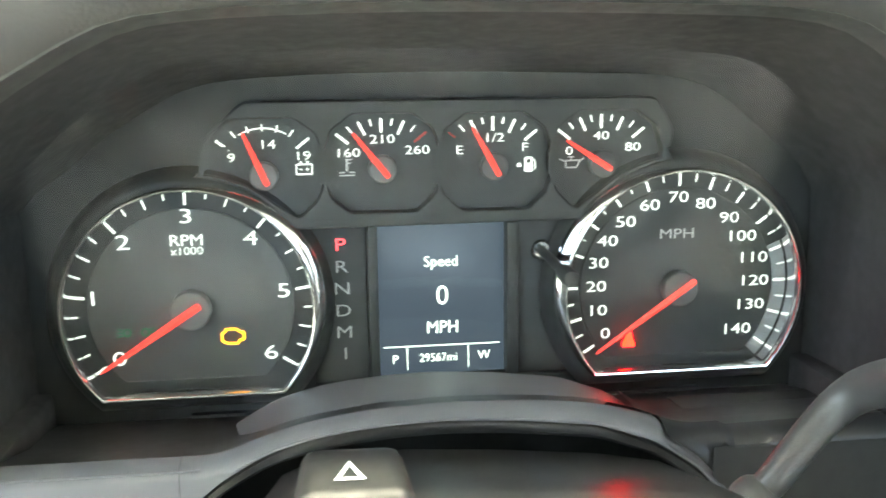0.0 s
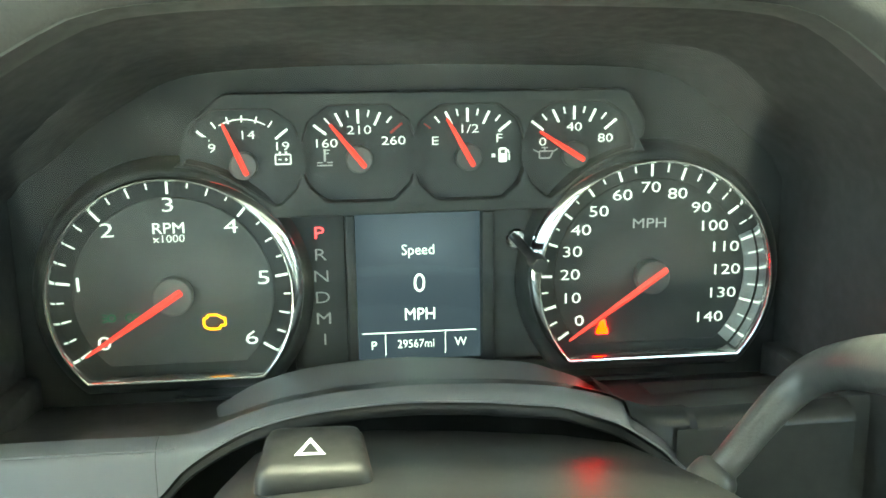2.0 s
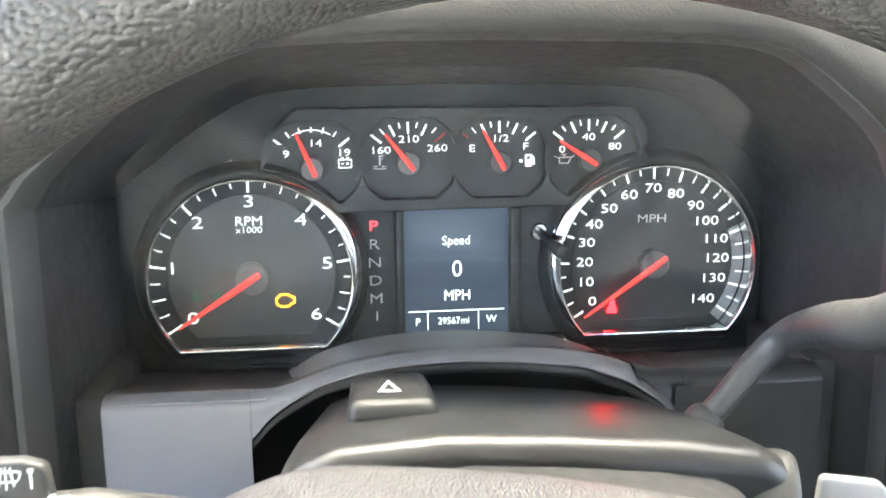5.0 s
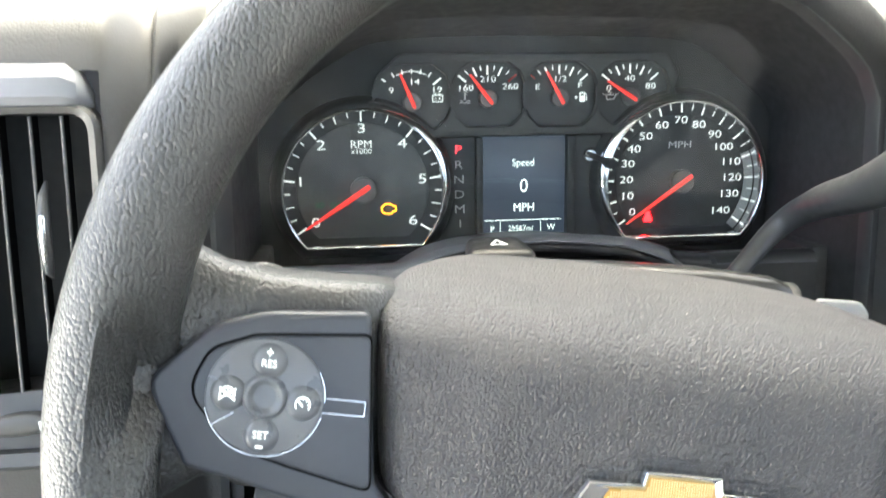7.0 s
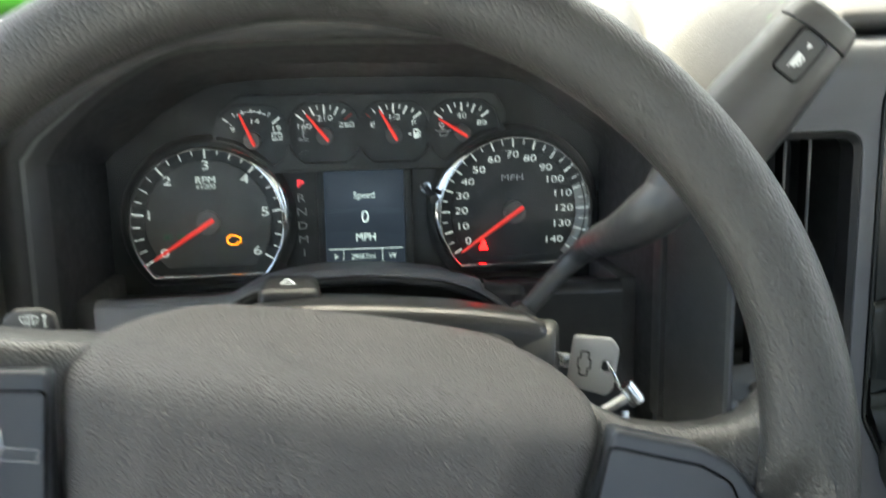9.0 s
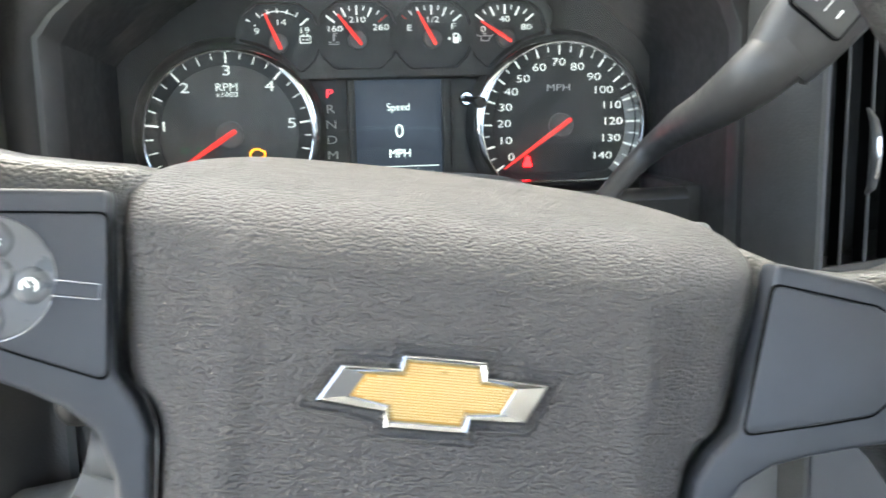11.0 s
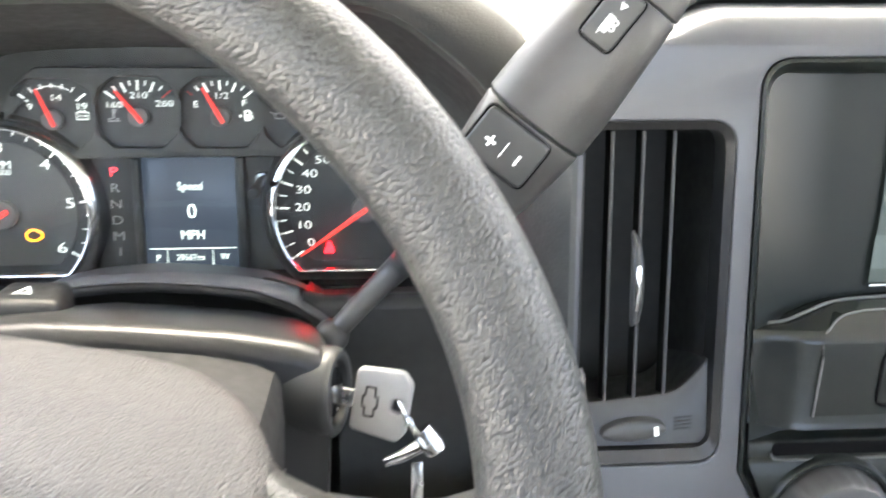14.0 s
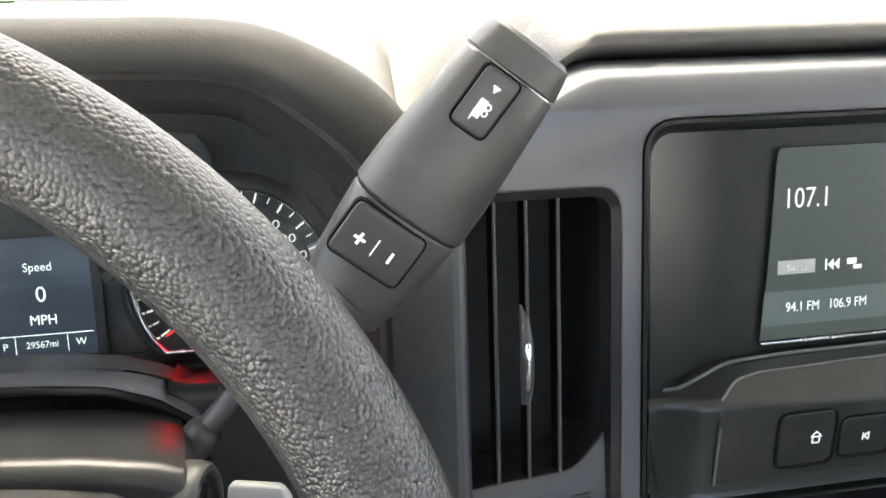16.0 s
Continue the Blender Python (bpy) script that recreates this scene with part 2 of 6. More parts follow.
def add_box(bm, x0, x1, y0, y1, z0, z1, bevel=0.0, seg=2, m=None):
    r = bmesh.ops.create_cube(bm, size=1.0)
    vs = r["verts"]
    bmesh.ops.transform(bm, verts=vs, matrix=Matrix.Translation(((x0 + x1) / 2, (y0 + y1) / 2, (z0 + z1) / 2)) @ Matrix.Diagonal((x1 - x0, y1 - y0, z1 - z0, 1)))
    if bevel:
        es = list({e for v in vs for e in v.link_edges})
        r = bmesh.ops.bevel(bm, geom=es, offset=bevel, segments=seg, affect="EDGES", profile=0.5)
        vs = list({v for f in r["faces"] for v in f.verts} | {v for v in vs if v.is_valid})
        vs = list({w for v in vs for f in v.link_faces for w in f.verts})
    if m is not None:
        bmesh.ops.transform(bm, verts=vs, matrix=m)
    return vs


def box(*a, **k):
    bm = bmesh.new()
    add_box(bm, *a, **k)
    return bm


def loft(rings, closed=True, caps=(True, True), bm=None):
    """Skins rings of equal length."""
    bm = bm or bmesh.new()
    rows = [[bm.verts.new(p) for p in ring] for ring in rings]
    n = len(rows[0])
    for a, b in zip(rows, rows[1:]):
        for i in range(n if closed else n - 1):
            j = (i + 1) % n
            bm.faces.new((a[i], a[j], b[j], b[i]))
    if closed and caps[0]:
        bm.faces.new(rows[0])
    if closed and caps[1]:
        bm.faces.new(rows[-1][::-1])
    return bm


def sweep(points, radii, n=20, squash=1.0, up=(0, 0, 1), caps=(True, True), bm=None):
    """A tube along points; radii may be numbers or (across, along up) pairs."""
    pts = [Vector(p) for p in points]
    rings = []
    for i, p in enumerate(pts):
        d = (pts[min(i + 1, len(pts) - 1)] - pts[max(i - 1, 0)]).normalized()
        s = d.cross(Vector(up)).normalized()
        u = s.cross(d).normalized()
        r = radii[i] if isinstance(radii, (list, tuple)) else radii
        ra, rb = r if isinstance(r, (list, tuple)) else (r, r * squash)
        rings.append([p + s * ra * math.cos(a) + u * rb * math.sin(a) for a in [2 * math.pi * k / n for k in range(n)]])
    return loft(rings, True, caps, bm)


def spline(points, steps=8):
    """Catmull-Rom through points."""
    p = [Vector(q) for q in points]
    p = [2 * p[0] - p[1]] + p + [2 * p[-1] - p[-2]]
    out = []
    for i in range(1, len(p) - 2):
        for k in range(steps):
            t = k / steps
            a, b, c, d = p[i - 1:i + 3]
            out.append(0.5 * (2 * b + (c - a) * t + (2 * a - 5 * b + 4 * c - d) * t * t + (3 * b - a - 3 * c + d) * t ** 3))
    out.append(p[-2])
    return out


def rounded(points, r, seg=5):
    """A polygon with rounded corners; r a number or one for each corner."""
    out = []
    n = len(points)
    for i in range(n):
        p0, p, p1 = (Vector(points[j % n][:2]) for j in (i - 1, i, i + 1))
        rr = r[i] if isinstance(r, (list, tuple)) else r
        a, b = (p0 - p).normalized(), (p1 - p).normalized()
        ang = a.angle(b)
        if rr <= 0 or ang > 3.1:
            out.append((p.x, p.y))
            continue
        d = min(rr / math.tan(ang / 2), (p0 - p).length * 0.49, (p1 - p).length * 0.49)
        q0, q1 = p + a * d, p + b * d
        for k in range(seg + 1):
            t = k / seg
            q = q0 * (1 - t) ** 2 + p * 2 * t * (1 - t) + q1 * t * t
            out.append((q.x, q.y))
    return out


def rect(x0, x1, z0, z1, r=0.002, seg=4):
    return rounded([(x0, z0), (x1, z0), (x1, z1), (x0, z1)], r, seg)


def circle(cx, cz, r, n=40, a0=0.0):
    return [(cx + r * math.cos(a0 + 2 * math.pi * k / n), cz + r * math.sin(a0 + 2 * math.pi * k / n)) for k in range(n)]


def dshape(cx, cz, r, flat, n=72):
    """A circle cut off level at the height flat, corners softened."""
    out = []
    a = math.asin(max(-1, min(1, (flat - cz) / r)))
    for k in range(n + 1):
        t = a + (math.pi - 2 * a) * k / n
        out.append((cx + r * math.cos(t), cz + r * math.sin(t)))
    return out


def curve_mesh(cu):
    ob = new("scratch", cu)
    bpy.context.view_layer.update()
    me = bpy.data.meshes.new_from_object(ob.evaluated_get(bpy.context.evaluated_depsgraph_get()))
    bpy.data.objects.remove(ob)
    bpy.data.curves.remove(cu)
    return me


def plate(loops, y, depth, bevel=0.0005, res=2):
    """A flat plate in the x-z plane with the loops after the first as holes; its front lies at y, its back at y + depth."""
    cu = bpy.data.curves.new("plate", "CURVE")
    cu.dimensions, cu.fill_mode = "2D", "BOTH"
    cu.extrude, cu.bevel_depth, cu.bevel_resolution, cu.offset = max(depth / 2 - bevel, 0), bevel, res, -bevel
    for loop in loops:
        sp = cu.splines.new("POLY")
        sp.points.add(len(loop) - 1)
        for q, p in zip(sp.points, loop):
            q.co = (p[0], p[1], 0, 1)
        sp.use_cyclic_u = True
    me = curve_mesh(cu)
    bm = bmesh.new()
    bm.from_mesh(me)
    bpy.data.meshes.remove(me)
    bmesh.ops.remove_doubles(bm, verts=bm.verts, dist=1e-6)
    for v in bm.verts:
        u, w, d = v.co
        v.co = (u, y + depth / 2 - d, w)
    return bm


def words(body, height, x, y, z, wide=1.0, thick=0.0004, m=None, align="CENTER", lean=0.0, bold=-0.006):
    """Lettering that faces the driver; height is that of its capitals, z its middle."""
    cu = bpy.data.curves.new("words", "FONT")
    cu.body, cu.align_x, cu.size, cu.extrude = body, align, 1.0, 0.0
    cu.resolution_u = 3
    cu.shear, cu.offset = lean, (0.0 if "M" in body else bold)
    me = curve_mesh(cu)
    bm = bmesh.new()
    bm.from_mesh(me)
    bpy.data.meshes.remove(me)
    s = height / 0.69
    for v in bm.verts:
        u, w, d = v.co
        v.co = (x + u * s * wide, y, z + (w - 0.345) * s)
    g = bmesh.ops.extrude_face_region(bm, geom=bm.faces[:])
    for v in g["geom"]:
        if isinstance(v, bmesh.types.BMVert):
            v.co.y -= thick
    if m is not None:
        bmesh.ops.transform(bm, matrix=m, verts=bm.verts)
    return bm


def bars(items, y, thick=0.0004, bm=None):
    """Flat strokes in the x-z plane: (x0, z0, x1, z1, width)."""
    bm = bm or bmesh.new()
    for x0, z0, x1, z1, w in items:
        d = Vector((x1 - x0, z1 - z0)).normalized() * (w / 2)
        c = [(x0 + d.y, z0 - d.x), (x1 + d.y, z1 - d.x), (x1 - d.y, z1 + d.x), (x0 - d.y, z0 + d.x)]
        loft([[(px, y, pz) for px, pz in c], [(px, y - thick, pz) for px, pz in c]], bm=bm)
    return bm


def outline(loop, w):
    return [(a[0], a[1], b[0], b[1], w) for a, b in zip(loop, loop[1:] + loop[:1])]


def merge(*bms):
    out = bmesh.new()
    for b in bms:
        me = bpy.data.meshes.new("m")
        b.to_mesh(me)
        b.free()
        out.from_mesh(me)
        bpy.data.meshes.remove(me)
    return out


# ---- the cabin's unseen shell, openings and tones set for the light; outdoors ----
def shell(name, pts_list, material, label, category):
    """Slabs from corner pairs, in level coordinates."""
    bm = bmesh.new()
    for x0, x1, y0, y1, z0, z1 in pts_list:
        add_box(bm, x0, x1, y0, y1, z0, z1)
    return structure(name, bm, material, label, category, flat=True)


# ground of unknown colour, made pale to bounce light into the cab
shell("ground", [(-400, 400, -400, 400, -0.1, 0.0)], M_GROUND, "ground round the truck, made pale to bounce light", "ground")
shell("cab_floor", [(-0.62, 1.32, -1.6, 0.55, 0.62, 0.66)], M_CARPET, "dark grey carpeted cab floor", "floor")
# front edge set so that the sun reaches the dashboard, not the wheel
shell("ceiling", [(-0.62, 1.32, -1.6, 0.16, 2.10, 2.14)], M_CEILING, "unseen light grey headliner, its front edge set to stop the sun", "ceiling")
# unseen; the window is widened to light the wheel from behind
shell("wall_rear", [(-0.62, 1.32, -1.64, -1.6, 0.66, 1.36), (-0.62, -0.40, -1.64, -1.6, 1.36, 2.10), (1.05, 1.32, -1.64, -1.6, 1.36, 2.10), (-0.40, 1.05, -1.64, -1.6, 1.98, 2.10)],
      M_CABIN, "unseen grey rear wall, its wide window sized for the light", "wall")
# rear sill raised so that the lens doesn't mirror the bright ground
shell("wall_left", [(-0.62, -0.58, -1.6, -1.48, 0.66, 2.10), (-0.62, -0.58, -1.48, -0.92, 0.56, 1.42), (-0.62, -0.58, -0.92, -0.10, 0.56, 1.12), (-0.62, -0.58, -0.10, 0.5, 0.56, 1.36), (-0.62, -0.58, -1.48, -0.30, 2.06, 2.10)],
      M_CABIN, "unseen grey cab side, its opening sized for the light", "wall")
shell("wall_right", [(1.28, 1.32, -1.25, -0.05, 0.56, 1.36), (1.28, 1.32, -0.05, 0.5, 0.56, 1.36), (1.28, 1.32, -1.6, -1.25, 0.66, 2.10), (1.28, 1.32, -1.25, -0.15, 2.08, 2.10)],
      M_CABIN, "unseen grey cab side, its opening sized for the light", "wall")

glass = loft([[(x, 0.462 - 0.302 * k + 0.02 * math.sin(math.pi * k) - 0.05 * abs((x - 0.35) / 0.95) ** 3 * (1 - k), 1.425 + 0.675 * k) for k in [j / 12 for j in range(13)]] for x in [-0.60 + 1.9 * j / 24 for j in range(25)]], closed=False)
structure("windshield", glass, M_GLASS, "tinted windshield glass over the dashboard", "windshield", flat=True)
CREST = [(-0.62, 1.20), (-0.466, 1.286), (-0.33, 1.320), (-0.07, 1.352), (0.33, 1.364), (0.73, 1.352), (0.99, 1.320), (1.126, 1.286), (1.28, 1.20)]


def crest(x):
    """Height of the bonnet's crown: domed across."""
    k = max(i for i in range(len(CREST) - 1) if CREST[i][0] <= x + 1e-9)
    (x0, z0), (x1, z1) = CREST[k], CREST[k + 1]
    return z0 + (z1 - z0) * (x - x0) / (x1 - x0)


bonnet_bm = bmesh.new()
loft([[(x, y, crest(x) + dz) for y, dz in ((0.47, -0.05), (0.55, -0.012), (0.70, 0.004), (0.85, 0.005), (1.0, 0.0), (1.2, -0.048), (1.45, -0.14), (1.75, -0.28), (1.85, -0.36), (1.87, -0.6))] for x in [-0.62 + 1.9 * k / 38 for k in range(39)]], closed=False, bm=bonnet_bm)
structure("truck_bonnet", bonnet_bm, M_LIME, "lime green painted truck bonnet beyond the windshield", "bonnet", flat=True)


# ---- dashboard pad ----
HX = -0.012
DASH = [(-0.150, 0.128), (-0.12, 0.139), (-0.07, 0.148), (0.0, 0.156), (0.08, 0.163), (0.16, 0.169), (0.24, 0.174), (0.32, 0.180), (0.42, 0.187)]


def along(table, x):
    if x <= table[0][0]:
        return table[0][1]
    for (x0, z0), (x1, z1) in zip(table, table[1:]):
        if x <= x1:
            return z0 + (z1 - z0) * (x - x0) / (x1 - x0)
    return table[-1][1]


def smooth(table, x, w=0.006):
    return sum(along(table, x + w * k) for k in (-2, -1, 0, 1, 2)) / 5


def strip_of(xs, profile, bm=None):
    """A sheet: for each x the profile gives its (y, z) points."""
    return loft([[(x, y, z) for y, z in profile(x)] for x in xs], closed=False, bm=bm)


def span(a, b, n):
    return [a + (b - a) * k / (n - 1) for k in range(n)]


def ease(t):
    t = max(0.0, min(1.0, t))
    return t * t * (3 - 2 * t)


def drop(x, y):
    """The left end of the dashboard lies lower."""
    return -0.022 * ease((-0.09 - x) / 0.09)


HOOD_L = [(0.0, 0.1455), (0.118, 0.1425), (0.148, 0.137), (0.178, 0.1185), (0.204, 0.096), (0.215, 0.078), (0.221, 0.055), (0.222, -0.125)]
HOOD_R = [(0.0, 0.1455), (0.124, 0.1435), (0.152, 0.137), (0.182, 0.121), (0.206, 0.103), (0.217, 0.086), (0.223, 0.060), (0.224, -0.125)]


def hood_height(x):
    u = x - HX
    return smooth(HOOD_R if u > 0 else HOOD_L, abs(u), 0.004)


def blend(a, b, k):
    return [(p[0] + (q[0] - p[0]) * k, p[1] + (q[1] - p[1]) * k) for p, q in zip(a, b)]


def sunk(x, y):
    """How far the pad lies below its usual height in the hollow right of the hood."""
    d = max(0.0, 0.1478 - hood_height(min(x, 0.205)) - 0.002) * ease((x - 0.07) / 0.06)
    return d * (1 - ease((x - 0.205) / 0.080)) * ease((0.07 - y) / 0.135) * (1 - 0.62 * ease((-0.080 - y) / 0.03) * ease((x - 0.206) / 0.02))


def behind_hood(x, n):
    """The dashboard's front edge where it dips behind the hood."""
    lo, hi = min(hood_height(x) - 0.006, 0.139 + drop(x, 0)), 0.1478 + drop(x, 0) - sunk(x, -0.071)
    return [(-0.098 + 0.027 * t, lo + (hi - lo) * ease(t)) for t in span(0, 1, n)]


def right_front(x):
    """The pad right of the hood: first a slope down to the upright, further on a rounded lip."""
    lip = [(-0.092, 0.114), (-0.125, 0.1185), (-0.139, 0.1205), (-0.1455, 0.1228), (-0.1472, 0.1262), (-0.143, 0.1310), (-0.130, 0.136), (-0.11, 0.1405), (-0.09, 0.1450), (-0.075, 0.1475)]
    lip = [(y, z - sunk(x, y)) for y, z in lip]
    top = lip[-1][1]
    foot = -0.106 - 0.052 * min(1.0, max(0.0, (x - 0.1815) / 0.026)) ** 0.8
    slope = [(foot + (-0.075 - foot) * t, 0.070 + (top - 0.070) * t ** 0.7) for t in span(0, 1, len(lip))]
    return blend(blend(behind_hood(x, len(lip)), slope, ease((x - 0.176) / 0.026)), lip, ease((x - 0.236) / 0.028))


def left_front(x):
    front = [(-0.10, -0.26), (-0.150, -0.20), (-0.163, -0.12), (-0.166, -0.02), (-0.168, 0.055), (-0.166, 0.076), (-0.160, 0.092), (-0.150, 0.103), (-0.134, 0.112), (-0.112, 0.119), (-0.09, 0.1225), (-0.075, 0.1252)]
    back = [(-0.102, z) for y, z in front[:4]] + behind_hood(x, len(front) - 4)
    low, high = ease((-0.214 - x) / 0.032), ease((-0.188 - x) / 0.060)
    return blend(back[:5], front[:5], low) + blend(back[5:], front[5:], high)


bm = strip_of(span(-0.345, 1.25, 200), lambda x: [(y, z + drop(x, y) - sunk(x, y)) for y, z in ([(-0.075, 0.1474)] if abs(x - HX) > 0.2 else [(-0.071, 0.1478)]) + [(-0.055, 0.1498), (-0.04, 0.1515), (-0.02, 0.1538), (0.0, 0.156), (0.02, 0.1578), (0.05, 0.1605)] + DASH[4:]])
for v in bm.verts:
    v.co.x = max(v.co.x, -0.312 - 0.11 * (v.co.y + 0.08))
strip_of(span(-0.196, 1.25, 150), right_front, bm)
strip_of(span(-0.2465, -0.196, 26), left_front, bm)
strip_of(span(-0.34, -0.2465, 16), lambda x: [p for p in left_front(x) if p[1] > 0.070], bm)
strip_of(span(-0.56, -0.2465, 6), lambda x: [(-0.10, -0.26), (-0.150, -0.20), (-0.163, -0.125)], bm)
add_box(bm, -0.56, -0.335, -0.167, -0.15, -0.125, 0.078, 0.003)
bmesh.ops.remove_doubles(bm, verts=bm.verts, dist=0.0002)
structure("dashboard_pad", bm, M_PAD, "grey grained vinyl dashboard under the windshield", "dashboard", angle=70)
# black sheets added behind the dashboard so that its gaps look dark
bm = bmesh.new()
add_box(bm, -0.58, 1.27, 0.03, 0.05, -0.55, 0.13)
add_box(bm, -0.58, 1.27, -0.30, 0.05, -0.56, -0.54)
structure("gap_backing", bm, M_BLACK, "added black backing that keeps the dashboard's gaps dark", "bulkhead")

# rim of the windshield: dark band, defroster slot, sensor
bm = bmesh.new()
COWL_FOOT = [(-0.75, 0.150), (-0.30, 0.168), (-0.244, 0.172), (-0.05, 0.184), (0.20, 0.187), (0.60, 0.187), (1.4, 0.170)]
COWL_RISE = [(-0.30, 0.002), (-0.20, 0.006), (-0.09, 0.012), (-0.06, 0.022), (0.60, 0.022), (1.4, 0.020)]


def cowl_profile(x):
    foot, rise, y = smooth(COWL_FOOT, x), along(COWL_RISE, x), -0.10 * abs((x - 0.33) / 0.9) ** 3
    return [(0.405 + y, foot - 0.006), (0.409 + y, foot + 0.002), (0.418 + y, foot + 0.004), (0.440 + y, foot + 0.35 * rise), (0.458 + y, foot + 0.8 * rise), (0.475 + y, foot + rise), (0.56 + y, foot + rise - 0.006)]


strip_of(span(-0.75, 1.4, 60), cowl_profile, bm)
structure("windshield_cowl", bm, M_COWL, "dark grey plastic cowl along the foot of the windshield", "cowl")
bm = bmesh.new()
add_box(bm, 0.115, 0.62, 0.172, 0.186, 0.1715, 0.1745, 0.001)
structure("defroster_slot", bm, M_DARK, "long dark defroster slot in the dashboard top", "vent")
th = thing("light_sensor", (0.447, 0.235, 0.174), "small brown domed light sensor on the dashboard", "sensor")
rings = [[(0.447 + r * math.cos(a), 0.235 + r * math.sin(a), z) for a in [2 * math.pi * k / 20 for k in range(20)]] for r, z in ((0.0135, 0.172), (0.013, 0.178), (0.010, 0.183), (0.005, 0.1855), (0.001, 0.186))]
part("dome", loft(rings), M_SHROUD, th)


def wiper(x, y, z, length, label):
    t = thing("windshield_wiper", (x, y, z), label, "wiper", "wipers")
    part("blade", loft([[(x + length * s, y + 0.02 * s, z + 0.012 + 0.004 * s + dz) for dz in (-0.006, 0.006)] + [(x + length * s, y + 0.014 + 0.02 * s, z + 0.012 + dz) for dz in (0.006, -0.006)] for s in span(0, 1, 9)]), M_RUBBER, t)
    part("arm", sweep([(x, y - 0.004, z), (x + length * 0.4, y - 0.004, z + 0.012), (x + length * 0.6, y + 0.006, z + 0.016)], 0.004, n=8), M_COWL, t)


wiper(-0.06, 0.455, 0.206, 0.30, "dark wiper resting on the cowl")
wiper(0.52, 0.455, 0.207, 0.38, "dark wiper resting on the cowl")
th = thing("washer_nozzle_housing", (0.30, 0.47, 0.208), "grey plastic washer housing on the cowl", "housing")
part("body", box(0.250, 0.318, 0.450, 0.50, 0.198, 0.2165, 0.004), M_SLAT, th)
part("cap", box(0.262, 0.306, 0.452, 0.485, 0.2140, 0.2225, 0.003), M_STEEL, th)

# a paper on the dashboard's left end, with a lime green folder under it
th = thing("paper_sheet", (-0.23, 0.05, 0.152), "white paper sheet lying on the dashboard", "paper")


def on_dash(x, y, lift):
    return (x, y, along(DASH, y) + drop(x, y) + lift)


def sheet_rows(fl, fr, bl, br, low, high):
    """Rows of a sheet from its four corners, lying low at one side and high at the other."""
    out = []
    for s in span(0, 1, 10):
        a, b = Vector(fl).lerp(Vector(bl), s), Vector(fr).lerp(Vector(br), s)
        out.append([on_dash(*a.lerp(b, t), low + (high - low) * t * (1 - s) ** 3) for t in span(0, 1, 8)])
    return out


part("sheet", loft(sheet_rows((-0.271, -0.060), (-0.165, 0.028), (-0.322, 0.19), (-0.07, 0.33), 0.0016, 0.0048), closed=False), M_PAPER, th)
th = thing("folder", (-0.23, 0.05, 0.13), "lime green folder under the paper on the dashboard", "folder")
lo, hi = (sheet_rows((-0.266, -0.0605), (-0.168, 0.010), (-0.300, 0.12), (-0.172, 0.12), d, e) for d, e in ((0.0002, 0.0004), (0.0010, 0.0040)))
part("cover", loft([a + b[::-1] for a, b in zip(lo, hi)]), M_LIME, th)
bm = bmesh.new()
loft([[(-0.306, -0.086, 0.1215), (-0.306, -0.074, 0.1275), (-0.345, 0.19, 0.152)], [(-0.302, -0.089, 0.1215), (-0.302, -0.077, 0.1290), (-0.340, 0.19, 0.156)], [(-0.268, -0.081, 0.1215), (-0.268, -0.069, 0.1290), (-0.318, 0.19, 0.156)], [(-0.265, -0.080, 0.1215), (-0.265, -0.068, 0.1250), (-0.316, 0.19, 0.150)]], closed=False, bm=bm)
structure("pillar_foot_trim", bm, M_PAD, "grey stitched trim at the foot of the pillar", "trim panel")
th = thing("seam_stitching", (-0.28, -0.075, 0.129), "row of dark stitches along the dashboard seam", "stitching")
for k in range(14):
    x = -0.303 + 0.0026 * k
    y = -0.0775 + (x + 0.302) * 0.235
    part("stitch", box(x, x + 0.0014, y - 0.0006, y + 0.0004, 0.1287, 0.1297, 0.0002, 1), M_RUBBER, th)
bm = sweep([(-0.50, 0.05, 0.40), (-0.44, 0.15, 0.268), (-0.418, 0.19, 0.236), (-0.396, 0.2, 0.206), (-0.382, 0.2, 0.194), (-0.368, 0.2, 0.1850), (-0.352, 0.203, 0.1765), (-0.338, 0.206, 0.1685), (-0.326, 0.21, 0.1635)], [(0.008, 0.008), (0.008, 0.008), (0.009, 0.0090), (0.009, 0.0085), (0.009, 0.0080), (0.010, 0.0082), (0.010, 0.009), (0.011, 0.0105), (0.011, 0.0130)], n=14)
structure("pillar_trim", bm, M_COWL, "dark windshield pillar rising from the dashboard's corner", "pillar")
bm = sweep([(-0.342, 0.214, 0.1680), (-0.325, 0.217, 0.1640), (-0.30, 0.22, 0.1630), (-0.24, 0.225, 0.1665), (-0.17, 0.23, 0.1725), (-0.05, 0.25, 0.1765)], [(0.009, 0.0100), (0.010, 0.0135), (0.010, 0.0115), (0.010, 0.0065), (0.008, 0.0026), (0.006, 0.0012)], n=14)
structure("bonnet_corner", bm, M_LIME, "lime green painted bonnet corner past the glass", "bonnet")


# ---- instrument hood: rounded shell round the gauges ----


def resample(loop, n=72):
    pts = [Vector(p) for p in loop]
    ln = [0.0]
    for a, b in zip(pts, pts[1:]):
        ln.append(ln[-1] + (b - a).length)
    out = []
    for k in range(n + 1):
        d = ln[-1] * k / n
        i = max(j for j in range(len(ln) - 1) if ln[j] <= d + 1e-9)
        out.append(tuple(pts[i].lerp(pts[i + 1], (d - ln[i]) / max(1e-9, ln[i + 1] - ln[i]))))
    return out


